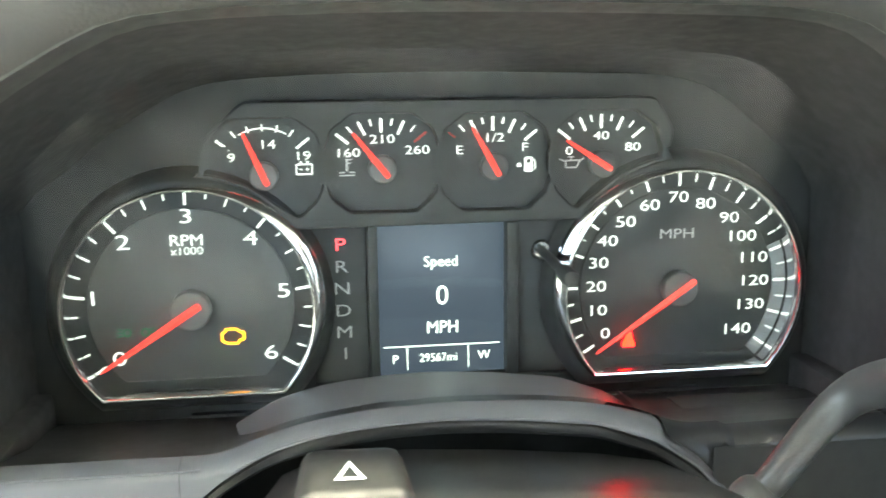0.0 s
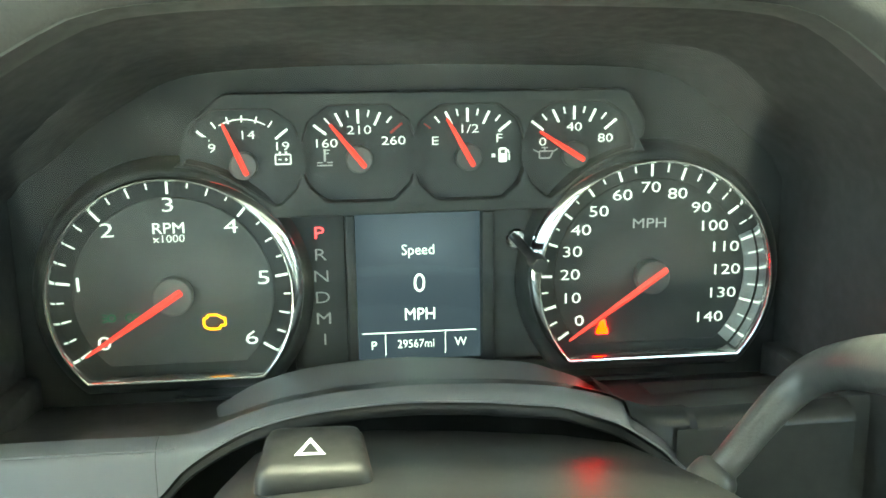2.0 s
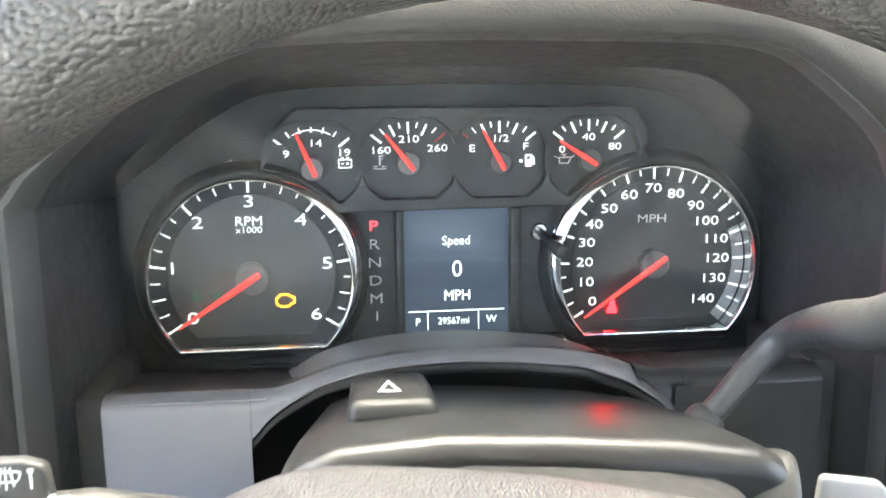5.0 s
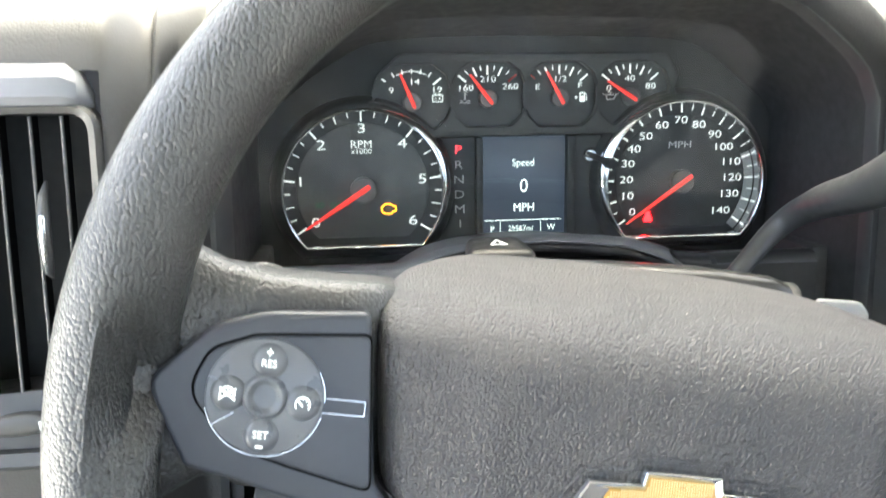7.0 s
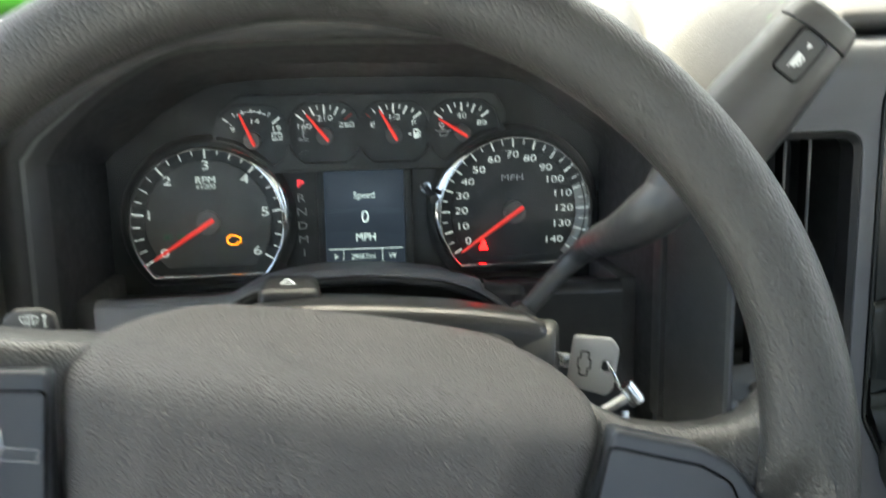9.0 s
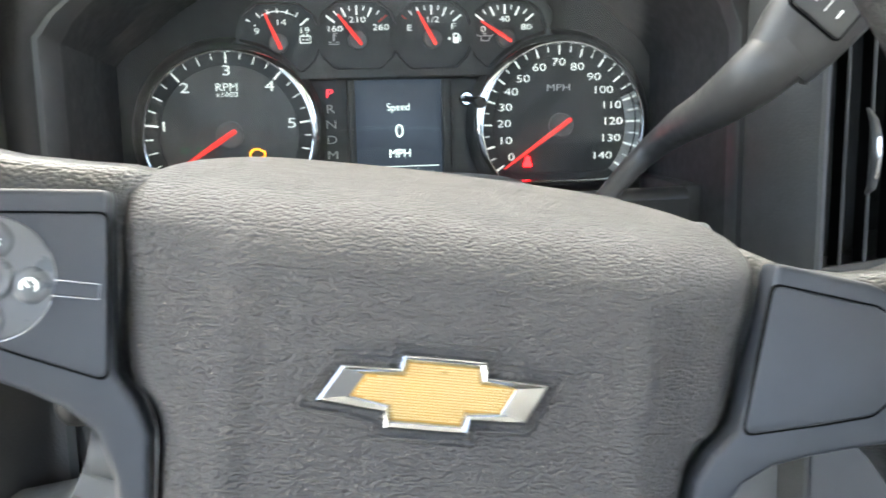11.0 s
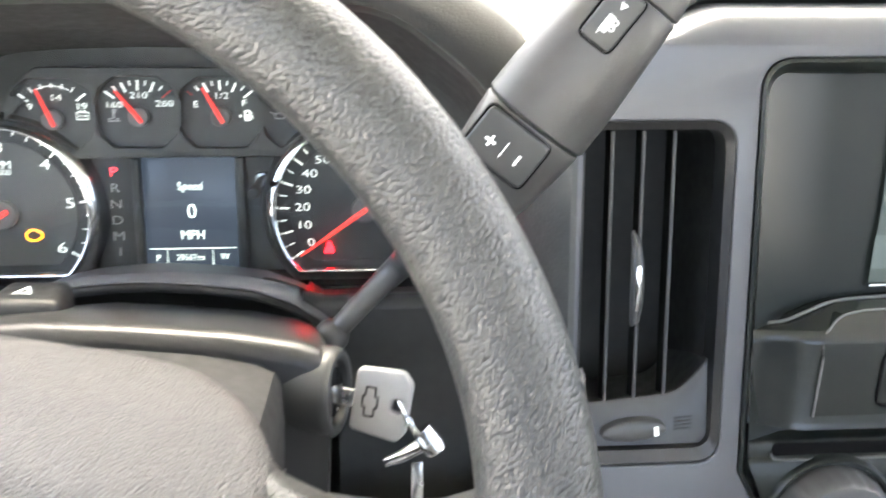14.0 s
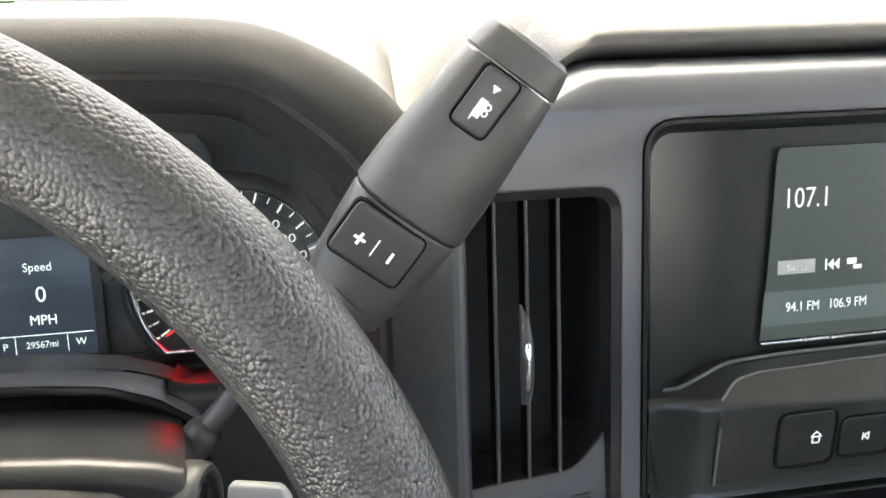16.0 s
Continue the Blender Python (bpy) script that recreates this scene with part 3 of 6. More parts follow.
LIP = [(-0.1925, -0.125), (-0.1925, 0.040), (-0.1912, 0.0520), (-0.185, 0.0627), (-0.167, 0.0775), (-0.150, 0.0905), (-0.130, 0.1025), (-0.1085, 0.1135), (-0.088, 0.1174), (-0.053, 0.1192), (0.0, 0.1198),
       (0.088, 0.1182), (0.118, 0.1160), (0.132, 0.1128), (0.144, 0.1065), (0.156, 0.0975), (0.1715, 0.0850), (0.1845, 0.0710), (0.1905, 0.0560), (0.1925, 0.040), (0.1925, -0.125)]


def lip_loop(grow, y, up=None, n=72):
    up = grow if up is None else up
    out = []
    for x, _, z in resample(spline([(HX + x, 0.0, z) for x, z in LIP], 5), n):
        u = x - HX
        f = min(1, abs(u) / 0.1) * (1 - 0.80 * ease((z - 0.045) / 0.06) if grow < 0 else 1)
        f *= 0.15 if grow < 0 and u > 0.1 else 1.0
        out.append((x + grow * (1 if u > 0 else -1) * f, y, z + up * max(0, min(1, z / 0.06))))
    return out


def hood_loop(y, sink, draw):
    """The hood's outer section: sink lowers it, draw narrows it."""
    half_l = [(HX - x + draw, y, z - sink * ease(z / 0.08)) for x, z in HOOD_L[::-1]]
    half_r = [(HX + x - draw, y, z - sink * ease(z / 0.08)) for x, z in HOOD_R[1:]]
    return resample(spline(resample(half_l + half_r, 26), 4), 72)


hood_outer = [lip_loop(0.0, -0.120), lip_loop(0.003, -0.1222, 0.002), lip_loop(0.007, -0.1215, 0.006)]
for y, sink, draw in ((-0.1185, 0.0125, 0.0165), (-0.114, 0.0070, 0.0105), (-0.108, 0.0032, 0.0055), (-0.100, 0.0010, 0.0022), (-0.090, 0.0, 0.0), (-0.078, 0.0002, 0.0), (-0.060, 0.0025, 0.001), (-0.03, 0.008, 0.003), (0.02, 0.02, 0.005)):
    hood_outer.append(hood_loop(y, sink, draw))
hood_ob = thing("instrument_hood", (0, -0.05, 0.15), "grey grained vinyl hood over the instruments", "instrument hood", kind="structure")
part("shell", loft(hood_outer, closed=False), M_HOOD, hood_ob, angle=60)
part("edge_strip", loft([lip_loop(0.0, -0.1205, 0.001), lip_loop(-0.003, -0.1200, 0.0), lip_loop(-0.010, -0.112, -0.002), lip_loop(-0.0115, -0.108, -0.0026)], closed=False), M_LIP, hood_ob, "dark satin strip along the hood's edge")
inner = [lip_loop(-0.0115, -0.108, -0.0026), lip_loop(-0.0122, -0.106, -0.003)]
for s in span(0.08, 1, 8):
    a = lip_loop(-0.0125, 0, -0.003)
    row = []
    for x, y, z in a:
        u = (x - HX) / 0.180
        row.append((HX + (x - HX) * (1 - 0.035 * s), -0.106 + 0.108 * s, z - 0.020 * s * max(0, min(1, (z - 0.02) / 0.06))))
    inner.append(row)
part("lining", loft(inner, closed=False), M_VISOR, hood_ob, "dark matt lining of the hood")


# ---- instrument cluster ----
cluster = thing("instrument_cluster", (0, 0.0, 0.0), "black instrument cluster with chrome-ringed dials", "instrument cluster")
TC, SC = (-0.1165, -0.0047), (0.1068, -0.0045)
TR, SR = 0.0545, 0.0565
FLAT = -0.0428
OCT = [(-0.0818, 0.0566), (-0.0306, 0.0577), (0.0193, 0.0572), (0.0700, 0.0572)]


def octagon(cx, cz, grow=0.0):
    g = 1 + grow / 0.023
    half = [(-0.0130, 0.0216), (-0.0222, 0.0148), (-0.0258, 0.0040), (-0.0258, -0.0050), (-0.0226, -0.0140), (-0.0150, -0.0212)]
    pts = half + [(-x, z) for x, z in half[::-1]]
    return rounded([(cx + x * g, cz + z * g) for x, z in pts], 0.005, 4)


face_outline = rounded([(-0.200, -0.060), (0.180, -0.060), (0.180, 0.07), (0.160, 0.100), (-0.180, 0.100), (-0.200, 0.07)], 0.006)
part("face_panel", plate([face_outline, dshape(*TC, TR + 0.001, FLAT - 0.001), dshape(*SC, SR + 0.001, FLAT - 0.001),
                          rect(-0.0635, 0.057, -0.0455, 0.0295, 0.001)], 0.004, 0.005, 0.0008), M_SURROUND, cluster)
part("back_panel", box(-0.19, 0.168, 0.016, 0.02, -0.06, 0.094), M_BAND, cluster)
# pod that carries the four small gauges, cut out round the two dials
def polar(c, r, deg):
    return c[0] + r * math.cos(radians(deg)), c[1] + r * math.sin(radians(deg))


def clear_of_dials(loop, gap):
    out = []
    for x, z in loop:
        for c, r in ((TC, TR + gap), (SC, SR + gap)):
            d = math.hypot(x - c[0], z - c[1])
            if d < r:
                x, z = c[0] + (x - c[0]) * r / d, c[1] + (z - c[1]) * r / d
        out.append((x, z))
    return out


RT_, RS_ = TR + 0.0043, SR + 0.0043
left_arc = [polar(TC, RT_, a) for a in span(85.5, 36.0, 16)]
right_arc = [polar(SC, RS_, a) for a in span(145.0, 95.5, 16)]
pod = left_arc + right_arc + rounded([(0.0995, 0.062), (0.101, 0.070), (0.092, 0.0845), (-0.09, 0.0855), (-0.112, 0.066)], [0.002, 0.010, 0.006, 0.010, 0.010])
part("gauge_pod", plate([pod] + [clear_of_dials(octagon(x, z, 0.0), 0.0062) for x, z in OCT], -0.0065, 0.0105, 0.0012, 3), M_FACE, cluster)


def needle(parent, cx, cz, ang, y, tip, tail, w0, w1):
    a = radians(ang)
    d, s = Vector((math.cos(a), 0, math.sin(a))), Vector((-math.sin(a), 0, math.cos(a)))
    c = Vector((cx, y, cz))
    rows = []
    for k, w in ((-tail, w0 * 0.7), (-tail * 0.85, w0), (tip * 0.25, w0), (tip * 0.95, w1), (tip, w1 * 0.5)):
        rows.append([c + d * k + s * w / 2, c + d * k + Vector((0, -0.0011, 0)), c + d * k - s * w / 2, c + d * k + Vector((0, 0.0008, 0))])
    part("needle", loft(rows), M_NEEDLE, parent, "orange-red pointer")


def disc(cx, cz, r, y0, y1, bevel=0.0006, n=36):
    def ring(rr, y):
        return [(x, y, z) for x, z in circle(cx, cz, rr, n)]
    return loft([ring(r, y0), ring(r, y1 + bevel), ring(r - bevel, y1)])


def dial(name, c, r, label, wide_at):
    """A round dial: its face, its chrome ring, which broadens into a crescent on one side, and its collar."""
    ob = part(name, plate([dshape(*c, r - 0.0005, FLAT)], 0.001, 0.003, 0.0), M_BAND, cluster, label)

    def ring(o, swell, y):
        out = []
        for x, z in dshape(c[0], c[1], r + o, FLAT - o):
            v = Vector((x - c[0], z - c[1]))
            k = 1 + swell * max(0.0, math.cos(math.atan2(v.y, v.x) - radians(wide_at))) ** 3 / v.length
            out.append((c[0] + v.x * k, y, c[1] + v.y * k))
        return out

    prof = [(0.0010, 0.0042, 0.003), (0.0010, 0.0042, -0.0080), (0.0008, 0.0038, -0.0088), (0.0004, 0.0012, -0.0102), (-0.0002, 0.0, -0.0108), (-0.0009, 0, -0.0106), (-0.0015, 0, -0.0096), (-0.0018, 0, -0.0080), (-0.0020, 0, -0.001)]
    part("chrome_ring", loft([ring(*p) for p in prof], closed=True, caps=(False, False)), M_CHROME, ob, "bright chrome ring, broader on one side")
    prof = [(0.0085, 0, 0.0035), (0.0078, 0, 0.0005), (0.0062, 0, -0.0030), (0.0042, 0, -0.0056), (0.0026, 0, -0.0066), (0.0008, 0, -0.0066)]
    part("collar", loft([ring(*p) for p in prof], closed=True, caps=(False, False)), M_BAND, ob, "black flared collar")
    return ob


tach = dial("tachometer", TC, TR, "tachometer dial, its face paled by a painted reflection", 22)
# paler than the speedometer's face: reflected light is put into the colour
part("inner_face", plate([dshape(TC[0], TC[1], 0.0448, -0.0375)], -0.0006, 0.0016, 0.0005), M_DIAL, tach, "raised inner face, paled by a painted reflection")
ticks = []
for k in range(25):
    ang = 213.3 - 41 * k / 4
    long = k % 4 == 0
    half = k % 2 == 0
    r0 = 0.0462 if long else (0.0478 if half else 0.0492)
    ticks.append((*polar(TC, r0, ang), *polar(TC, 0.0523, ang), 0.0011 if long else 0.0007))
for t in ticks:
    part("tick_mark", bars([t], 0.0006, 0.0003), M_WHITE, tach)
for k, r in enumerate((0.0390, 0.0424, 0.0412, 0.0416, 0.0412, 0.0411, 0.0400)):
    x, z = polar(TC, r, (213.5, 171.2, 131.6, 90.1, 48.7, 9.3, 327.2)[k])
    part("numeral", words(str(k), 0.0064, x, -0.0008, z, 1.48, 0.0002), M_WHITE, tach)
part("lettering", merge(words("RPM", 0.0049, TC[0] - 0.0005, -0.0008, 0.0262, 1.12, 0.0002), words("x1000", 0.0034, TC[0] - 0.0005, -0.0008, 0.0214, 1.15, 0.0002)), M_WHITE, tach)
part("hub", disc(*TC, 0.0088, 0.0, -0.0062), M_HUB, tach, "round dark grey needle hub")
needle(tach, *TC, 213, -0.0078, 0.0472, 0.0052, 0.0034, 0.0016)
# engine telltale
eng = rounded([(-0.0036, -0.0026), (-0.0016, -0.0034), (0.0026, -0.0034), (0.0034, -0.0018), (0.0054, -0.0018), (0.0054, 0.0018), (0.0040, 0.0018), (0.0030, 0.0026), (0.0016, 0.0034), (-0.0026, 0.0034), (-0.0026, 0.0022), (-0.0044, 0.0016), (-0.0044, -0.0014)], 0.0003, 2)
eng = [(-0.0998 + x * 0.98, -0.0182 + z * 0.98) for x, z in eng]
part("engine_telltale", bars(outline(eng, 0.0009), -0.0008, 0.0003), M_AMBER, tach, "lit amber engine outline")
lamp = [(-0.1445, -0.0145), (-0.1375, -0.0145)]
gl = []
for s, (x, z) in zip((-1, 1), lamp):
    gl += outline(circle(x + s * 0.0004, z, 0.0016, 12), 0.0006) + [(x + s * 0.0024, z + d, x + s * 0.0048, z + d * 1.6, 0.0005) for d in (-0.0012, 0, 0.0012)]
part("lamp_telltale", bars(gl, -0.0008, 0.0002), M_GREEN, tach, "faint green lamp symbol")

speedo = dial("speedometer", SC, SR, "speedometer dial with a black face", 158)
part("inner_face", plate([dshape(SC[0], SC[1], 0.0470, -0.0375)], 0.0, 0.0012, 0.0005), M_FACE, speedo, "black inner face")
# reflection on the dial's edge, put in as a pale arc
arc_out = [polar(SC, 0.0540, a) for a in span(22, -41, 24)]
arc_in = [polar(SC, 0.0474, a) for a in span(-41, 22, 24)]
part("reflection_arc", plate([arc_out + arc_in], 0.0005, 0.0004, 0.0), M_ARC, speedo, "pale painted reflection at the dial's edge")
ticks = []
for k in range(29):
    ang = 214.4 - 248.6 * k / 28
    long = k % 2 == 0
    ticks.append((*polar(SC, 0.0478 if long else 0.0500, ang), *polar(SC, 0.0538, ang), 0.0011 if long else 0.0007))
for t in ticks:
    part("tick_mark", bars([t], 0.0006, 0.0003), M_WHITE, speedo)
SPEED_AT = ((0.0403, 211.4), (0.0398, 194.1), (0.0393, 177.3), (0.0405, 161.3), (0.0413, 145.7), (0.0411, 128.9), (0.0420, 110.2), (0.0428, 91.1), (0.0413, 72.6), (0.0404, 53.3), (0.0385, 37.5), (0.0388, 19.5), (0.0377, 2.6), (0.0374, 344.7), (0.0371, 324.0))
for k, (r, ang) in enumerate(SPEED_AT):
    part("numeral", words(str(10 * k), 0.0050, polar(SC, r, ang)[0], -0.0004, polar(SC, r, ang)[1], 1.40, 0.0002), M_WHITE, speedo)
part("lettering", words("MPH", 0.0046, SC[0] - 0.001, -0.0004, 0.0211, 1.3, 0.0002), M_DIM, speedo, "dim grey lettering")
part("hub", disc(*SC, 0.0082, 0.0, -0.006), M_DIAL, speedo, "round black needle hub")
needle(speedo, *SC, 215, -0.0078, 0.0500, 0.0075, 0.0032, 0.0016)
bell = [(0.0838 + x, -0.0292 + z) for x, z in rounded([(-0.0030, -0.0034), (0.0030, -0.0034), (0.0026, -0.001), (0.0016, 0.0006), (0.0014, 0.0036), (-0.0014, 0.0036), (-0.0016, 0.0006), (-0.0026, -0.001)], 0.0005, 2)]
part("warning_light", plate([bell], -0.0008, 0.0006, 0.0), M_BELL, speedo, "lit red warning light")


def small_gauge(i, name, label, numerals, ticks, ang, extra, hub_at):
    cx, cz = OCT[i]
    ob = part(name, plate([clear_of_dials(octagon(cx, cz, 0.001), 0.0046)], 0.0005, 0.003, 0.0), M_WELLFACE, cluster, label)
    h = hub_at
    red = [t for t in ticks if len(t) > 3]
    for group, m in (([t for t in ticks if len(t) == 3], M_WHITE), (red, M_REDPRINT)):
        for t in group:
            part("tick_mark", bars([(*polar(h, t[1], t[0]), *polar(h, 0.0222 + 0.0032 * ((t[0] - 90) / 52) ** 2, t[0]), t[2])], 0.0003, 0.0003), m, ob)
    for body, x, z in numerals:
        part("numeral", words(body, 0.0038, cx + x, 0.0003, cz + z, 1.38, 0.0002), M_WHITE, ob)
    part("symbol", bars([(cx + a, cz + b, cx + c, cz + d, w) for a, b, c, d, w in extra], 0.0003, 0.0002), M_WHITE if i in (0, 2) else M_DIM, ob)
    # the left gauges' hubs are lightened like the tachometer's face
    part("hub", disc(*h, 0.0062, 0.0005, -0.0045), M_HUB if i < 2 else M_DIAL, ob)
    needle(ob, *h, ang, -0.0056, 0.0208, 0.0042, 0.0025, 0.0014)


def fan(n, a0, a1, longs, reds=()):
    out = []
    for k in range(n):
        a = a0 + (a1 - a0) * k / (n - 1)
        r0, w = ((0.0160, 0.0011) if k in longs else (0.0192, 0.0007))
        r0 += 0.0024 * ((a - 90) / 52) ** 2
        out.append((a, r0, w, 1) if k in reds else (a, r0, w))
    return out


batt = outline([(0.0137, -0.0007), (0.0205, -0.0007), (0.0205, 0.0036), (0.0137, 0.0036)], 0.0006) + [(0.0152, 0.0044, 0.0163, 0.0044, 0.001), (0.0180, 0.0044, 0.0191, 0.0044, 0.001), (0.015, 0.0014, 0.0164, 0.0014, 0.0005), (0.0178, 0.0014, 0.0192, 0.0014, 0.0005), (0.0185, 0.0007, 0.0185, 0.0021, 0.0005)]
arc_pts = [polar((OCT[0][0] - 0.0003 - OCT[0][0], -0.0032), 0.0205, a) for a in range(60, 121, 6)]
batt += [(a[0], a[1], b[0], b[1], 0.0005) for a, b in zip(arc_pts, arc_pts[1:])]
batt = [(a, b - 0.0024, c, d - 0.0024, w) if w < 0.0058 and a > 0.012 and b < 0.006 else (a, b, c, d, w) for a, b, c, d, w in batt]
small_gauge(0, "voltmeter", "octagonal battery voltage gauge", [("9", -0.0140, 0.0048), ("14", 0.0016, 0.0103), ("19", 0.0166, 0.0050)],
            fan(7, 142, 38.5, (0, 6)), 113, batt, (OCT[0][0] - 0.0003, 0.0534))
therm = [(-0.0155, 0.002, -0.0155, -0.0035, 0.0010), (-0.0150, 0.0016, -0.0132, 0.0016, 0.0005), (-0.0150, 0.0001, -0.0136, 0.0001, 0.0005), (-0.0190, -0.0040, -0.0165, -0.0040, 0.0006), (-0.0145, -0.0040, -0.0120, -0.0040, 0.0006), (-0.0190, -0.0053, -0.0120, -0.0053, 0.0006)]
small_gauge(1, "temperature_gauge", "octagonal coolant temperature gauge", [("160", -0.0150, 0.0047), ("210", 0.0003, 0.0104), ("260", 0.0157, 0.0053)],
            fan(9, 142, 38.5, (0, 2, 4, 6, 8), (8,)), 128, therm, (OCT[1][0], 0.0550))
pump = outline([(0.0145, -0.0030), (0.0175, -0.0030), (0.0175, 0.0028), (0.0145, 0.0028)], 0.0009) + [(0.0148, -0.001, 0.0172, -0.001, 0.003), (0.0183, 0.0022, 0.0190, 0.0008, 0.0005), (0.0190, 0.0008, 0.0190, -0.0026, 0.0005), (0.0108, -0.0003, 0.0125, -0.0003, 0.0016)]
pump = [(a, b - 0.0019, c, d - 0.0019, w) for a, b, c, d, w in pump]
small_gauge(2, "fuel_gauge", "octagonal fuel gauge", [("E", -0.0153, 0.0052), ("1/2", 0.0003, 0.0104), ("F", 0.0143, 0.0058)],
            fan(9, 142, 38.5, (2, 4, 6, 8), (0,)), 119, pump, (OCT[2][0] - 0.0002, 0.0547))
oil = outline([(-0.0175, -0.0028), (-0.0125, -0.0028), (-0.0110, 0.0004), (-0.0175, 0.0004)], 0.0007) + [(-0.0175, -0.0002, -0.0205, 0.0012, 0.0006), (-0.0112, 0.0, -0.0090, 0.0014, 0.0006), (-0.0150, 0.0006, -0.0150, 0.0020, 0.0006), (-0.0165, 0.0020, -0.0135, 0.0020, 0.0006)]
oil = [(a, b - 0.0012, c, d - 0.0012, w) for a, b, c, d, w in oil]
small_gauge(3, "oil_pressure_gauge", "octagonal oil pressure gauge", [("0", -0.0160, 0.0036), ("40", -0.0012, 0.0102), ("80", 0.0136, 0.0048)],
            fan(9, 142, 38.5, (0, 2, 4, 6, 8)), 147, oil, (OCT[3][0] - 0.0012, 0.0547))

# gear column, information screen, right blank
gears = part("gear_panel", plate([rect(-0.0632, -0.0385, -0.0448, 0.0288, 0.0008)], 0.0065, 0.004, 0.0004), M_FACE, cluster, "black gear position panel")
for k, g in enumerate("PRNDM1"):
    part("gear_letter", words(g, 0.0056, -0.0503 + 0.0002 * k, 0.0063, 0.0204 - 0.0103 * k, 1.3, 0.0002), M_LITRED if k == 0 else M_DIM, gears, "lit red letter" if k == 0 else "")
part("blank_panel", plate([rect(0.0318, 0.0565, -0.0448, 0.0288, 0.0008)], 0.0065, 0.004, 0.0004), M_FACE, cluster)
for x0, x1 in ((-0.0383, -0.0336), (0.0258, 0.0316)):
    part("screen_post", box(x0, x1, 0.002, 0.014, -0.0448, 0.0288, 0.0012), M_FACE, cluster)
screen = part("screen", box(-0.0336, 0.0257, 0.009, 0.012, -0.0440, 0.0285, 0.0004), M_SCREEN, cluster, "dark blue lit information screen")
part("screen_text", words("Speed", 0.0050, -0.0040, 0.0088, 0.0104, 0.92, 0.0001), M_LIT, screen)
part("screen_text", words("0", 0.0092, -0.0036, 0.0088, -0.0058, 0.95, 0.0001), M_LIT, screen)
part("screen_text", words("MPH", 0.0058, -0.0036, 0.0088, -0.0212, 0.92, 0.0001), M_LIT, screen)
part("screen_text", words("P", 0.0042, -0.0262, 0.0088, -0.0362, 0.95, 0.0001), M_LIT, screen)
part("screen_text", words("29567mi", 0.0040, -0.0058, 0.0088, -0.0360, 0.90, 0.0001), M_LIT, screen)
part("screen_text", words("W", 0.0042, 0.0160, 0.0088, -0.0358, 0.95, 0.0001), M_LIT, screen)
part("screen_rule", bars([(-0.0315, -0.0302, 0.0235, -0.0302, 0.0005), (-0.0205, -0.0310, -0.0205, -0.0415, 0.0004), (0.0085, -0.0310, 0.0085, -0.0415, 0.0004)], 0.0088, 0.0001), M_LIT, screen)

stem = part("reset_stem", sweep([(0.0420, 0.006, 0.0152), (0.0422, -0.02, 0.0143), (0.0428, -0.046, 0.0133)], 0.0022, n=14), M_BLACK, cluster, "thin black reset stem")
part("collar", disc(0.0421, 0.0150, 0.0050, 0.007, 0.0015, 0.001, 24), M_CHROME, stem)
part("cap", loft([[(0.0428 + r * math.cos(a), y, 0.0133 + r * math.sin(a)) for a in [2 * math.pi * k / 20 for k in range(20)]] for r, y in ((0.0024, -0.036), (0.0036, -0.037), (0.0038, -0.046), (0.0030, -0.0492), (0.001, -0.0495))]), M_DARK, stem)

lens = loft([[(x, -0.052, 0.112), (x, -0.046, 0.088), (x, -0.036, 0.035), (x, -0.026, -0.015), (x, -0.019, -0.051)] for x in span(-0.198, 0.176, 8)], closed=False)
lens_ob = part("clear_lens", lens, M_LENS, cluster, "clear plastic lens over the dials")
lens_ob.visible_shadow = False


# ---- ledge below the cluster and the arch over the column ----
ARCH_TOP = [(-0.20, -0.0402), (-0.1689, -0.0405), (-0.1282, -0.0407), (-0.1020, -0.0410), (-0.0965, -0.0402), (-0.0861, -0.0360), (-0.0689, -0.0306), (-0.0431, -0.0268), (-0.0126, -0.0253), (0.0227, -0.0267), (0.0453, -0.0293), (0.0567, -0.0319), (0.0683, -0.0358), (0.0777, -0.0402), (0.0835, -0.0415), (0.1224, -0.0408), (0.19, -0.0400)]
ARCH_LOW = [(-0.1125, -0.0640), (-0.1078, -0.0567), (-0.1011, -0.0502), (-0.0900, -0.0432), (-0.0795, -0.0377), (-0.0645, -0.0335), (-0.0517, -0.0313), (-0.0325, -0.0297), (-0.0131, -0.0292), (0.0131, -0.0308), (0.0443, -0.0346), (0.0671, -0.0430), (0.0860, -0.0561), (0.0960, -0.068)]
ARCH_A, ARCH_B = -0.1123, 0.0959


def bead_top(x):
    """The arch's upper edge; at the right it follows the opening down."""
    top = smooth(ARCH_TOP, x, 0.003)
    return top if x < 0.070 else min(top, smooth(ARCH_LOW, x, 0.002) + 0.0052)


def ledge_profile(x, side=False):
    zt = smooth(ARCH_TOP, x, 0.003) if side else bead_top(x)
    if side:
        zl = bead_top(x) - 0.001 if x <= ARCH_B else -0.0475
    else:
        zl = smooth(ARCH_LOW, x, 0.002) if ARCH_A <= x <= ARCH_B else (-0.16 if x < 0 else -0.0475)
        zl = min(zl, zt - 0.0034)
    f = max(0.0004, zt - zl)
    back = 0.004 if side and x < ARCH_B + 0.001 else 0.0
    return [(0.006, -0.058), (-0.012, -0.0535), (-0.04, -0.05 + (zt + 0.0405) * 0.5), (-0.066, zt - 0.0025), (-0.0780 + back, zt - 0.0004), (-0.0825 + back, zt - min(0.0008, 0.2 * f)), (-0.0862 + back, zt - min(0.0025, 0.45 * f)), (-0.0885 + back, zt - min(0.0055, 0.8 * f)), (-0.0885 + back, zl), (-0.070, zl - 0.0015), (-0.02, zl - 0.004)]


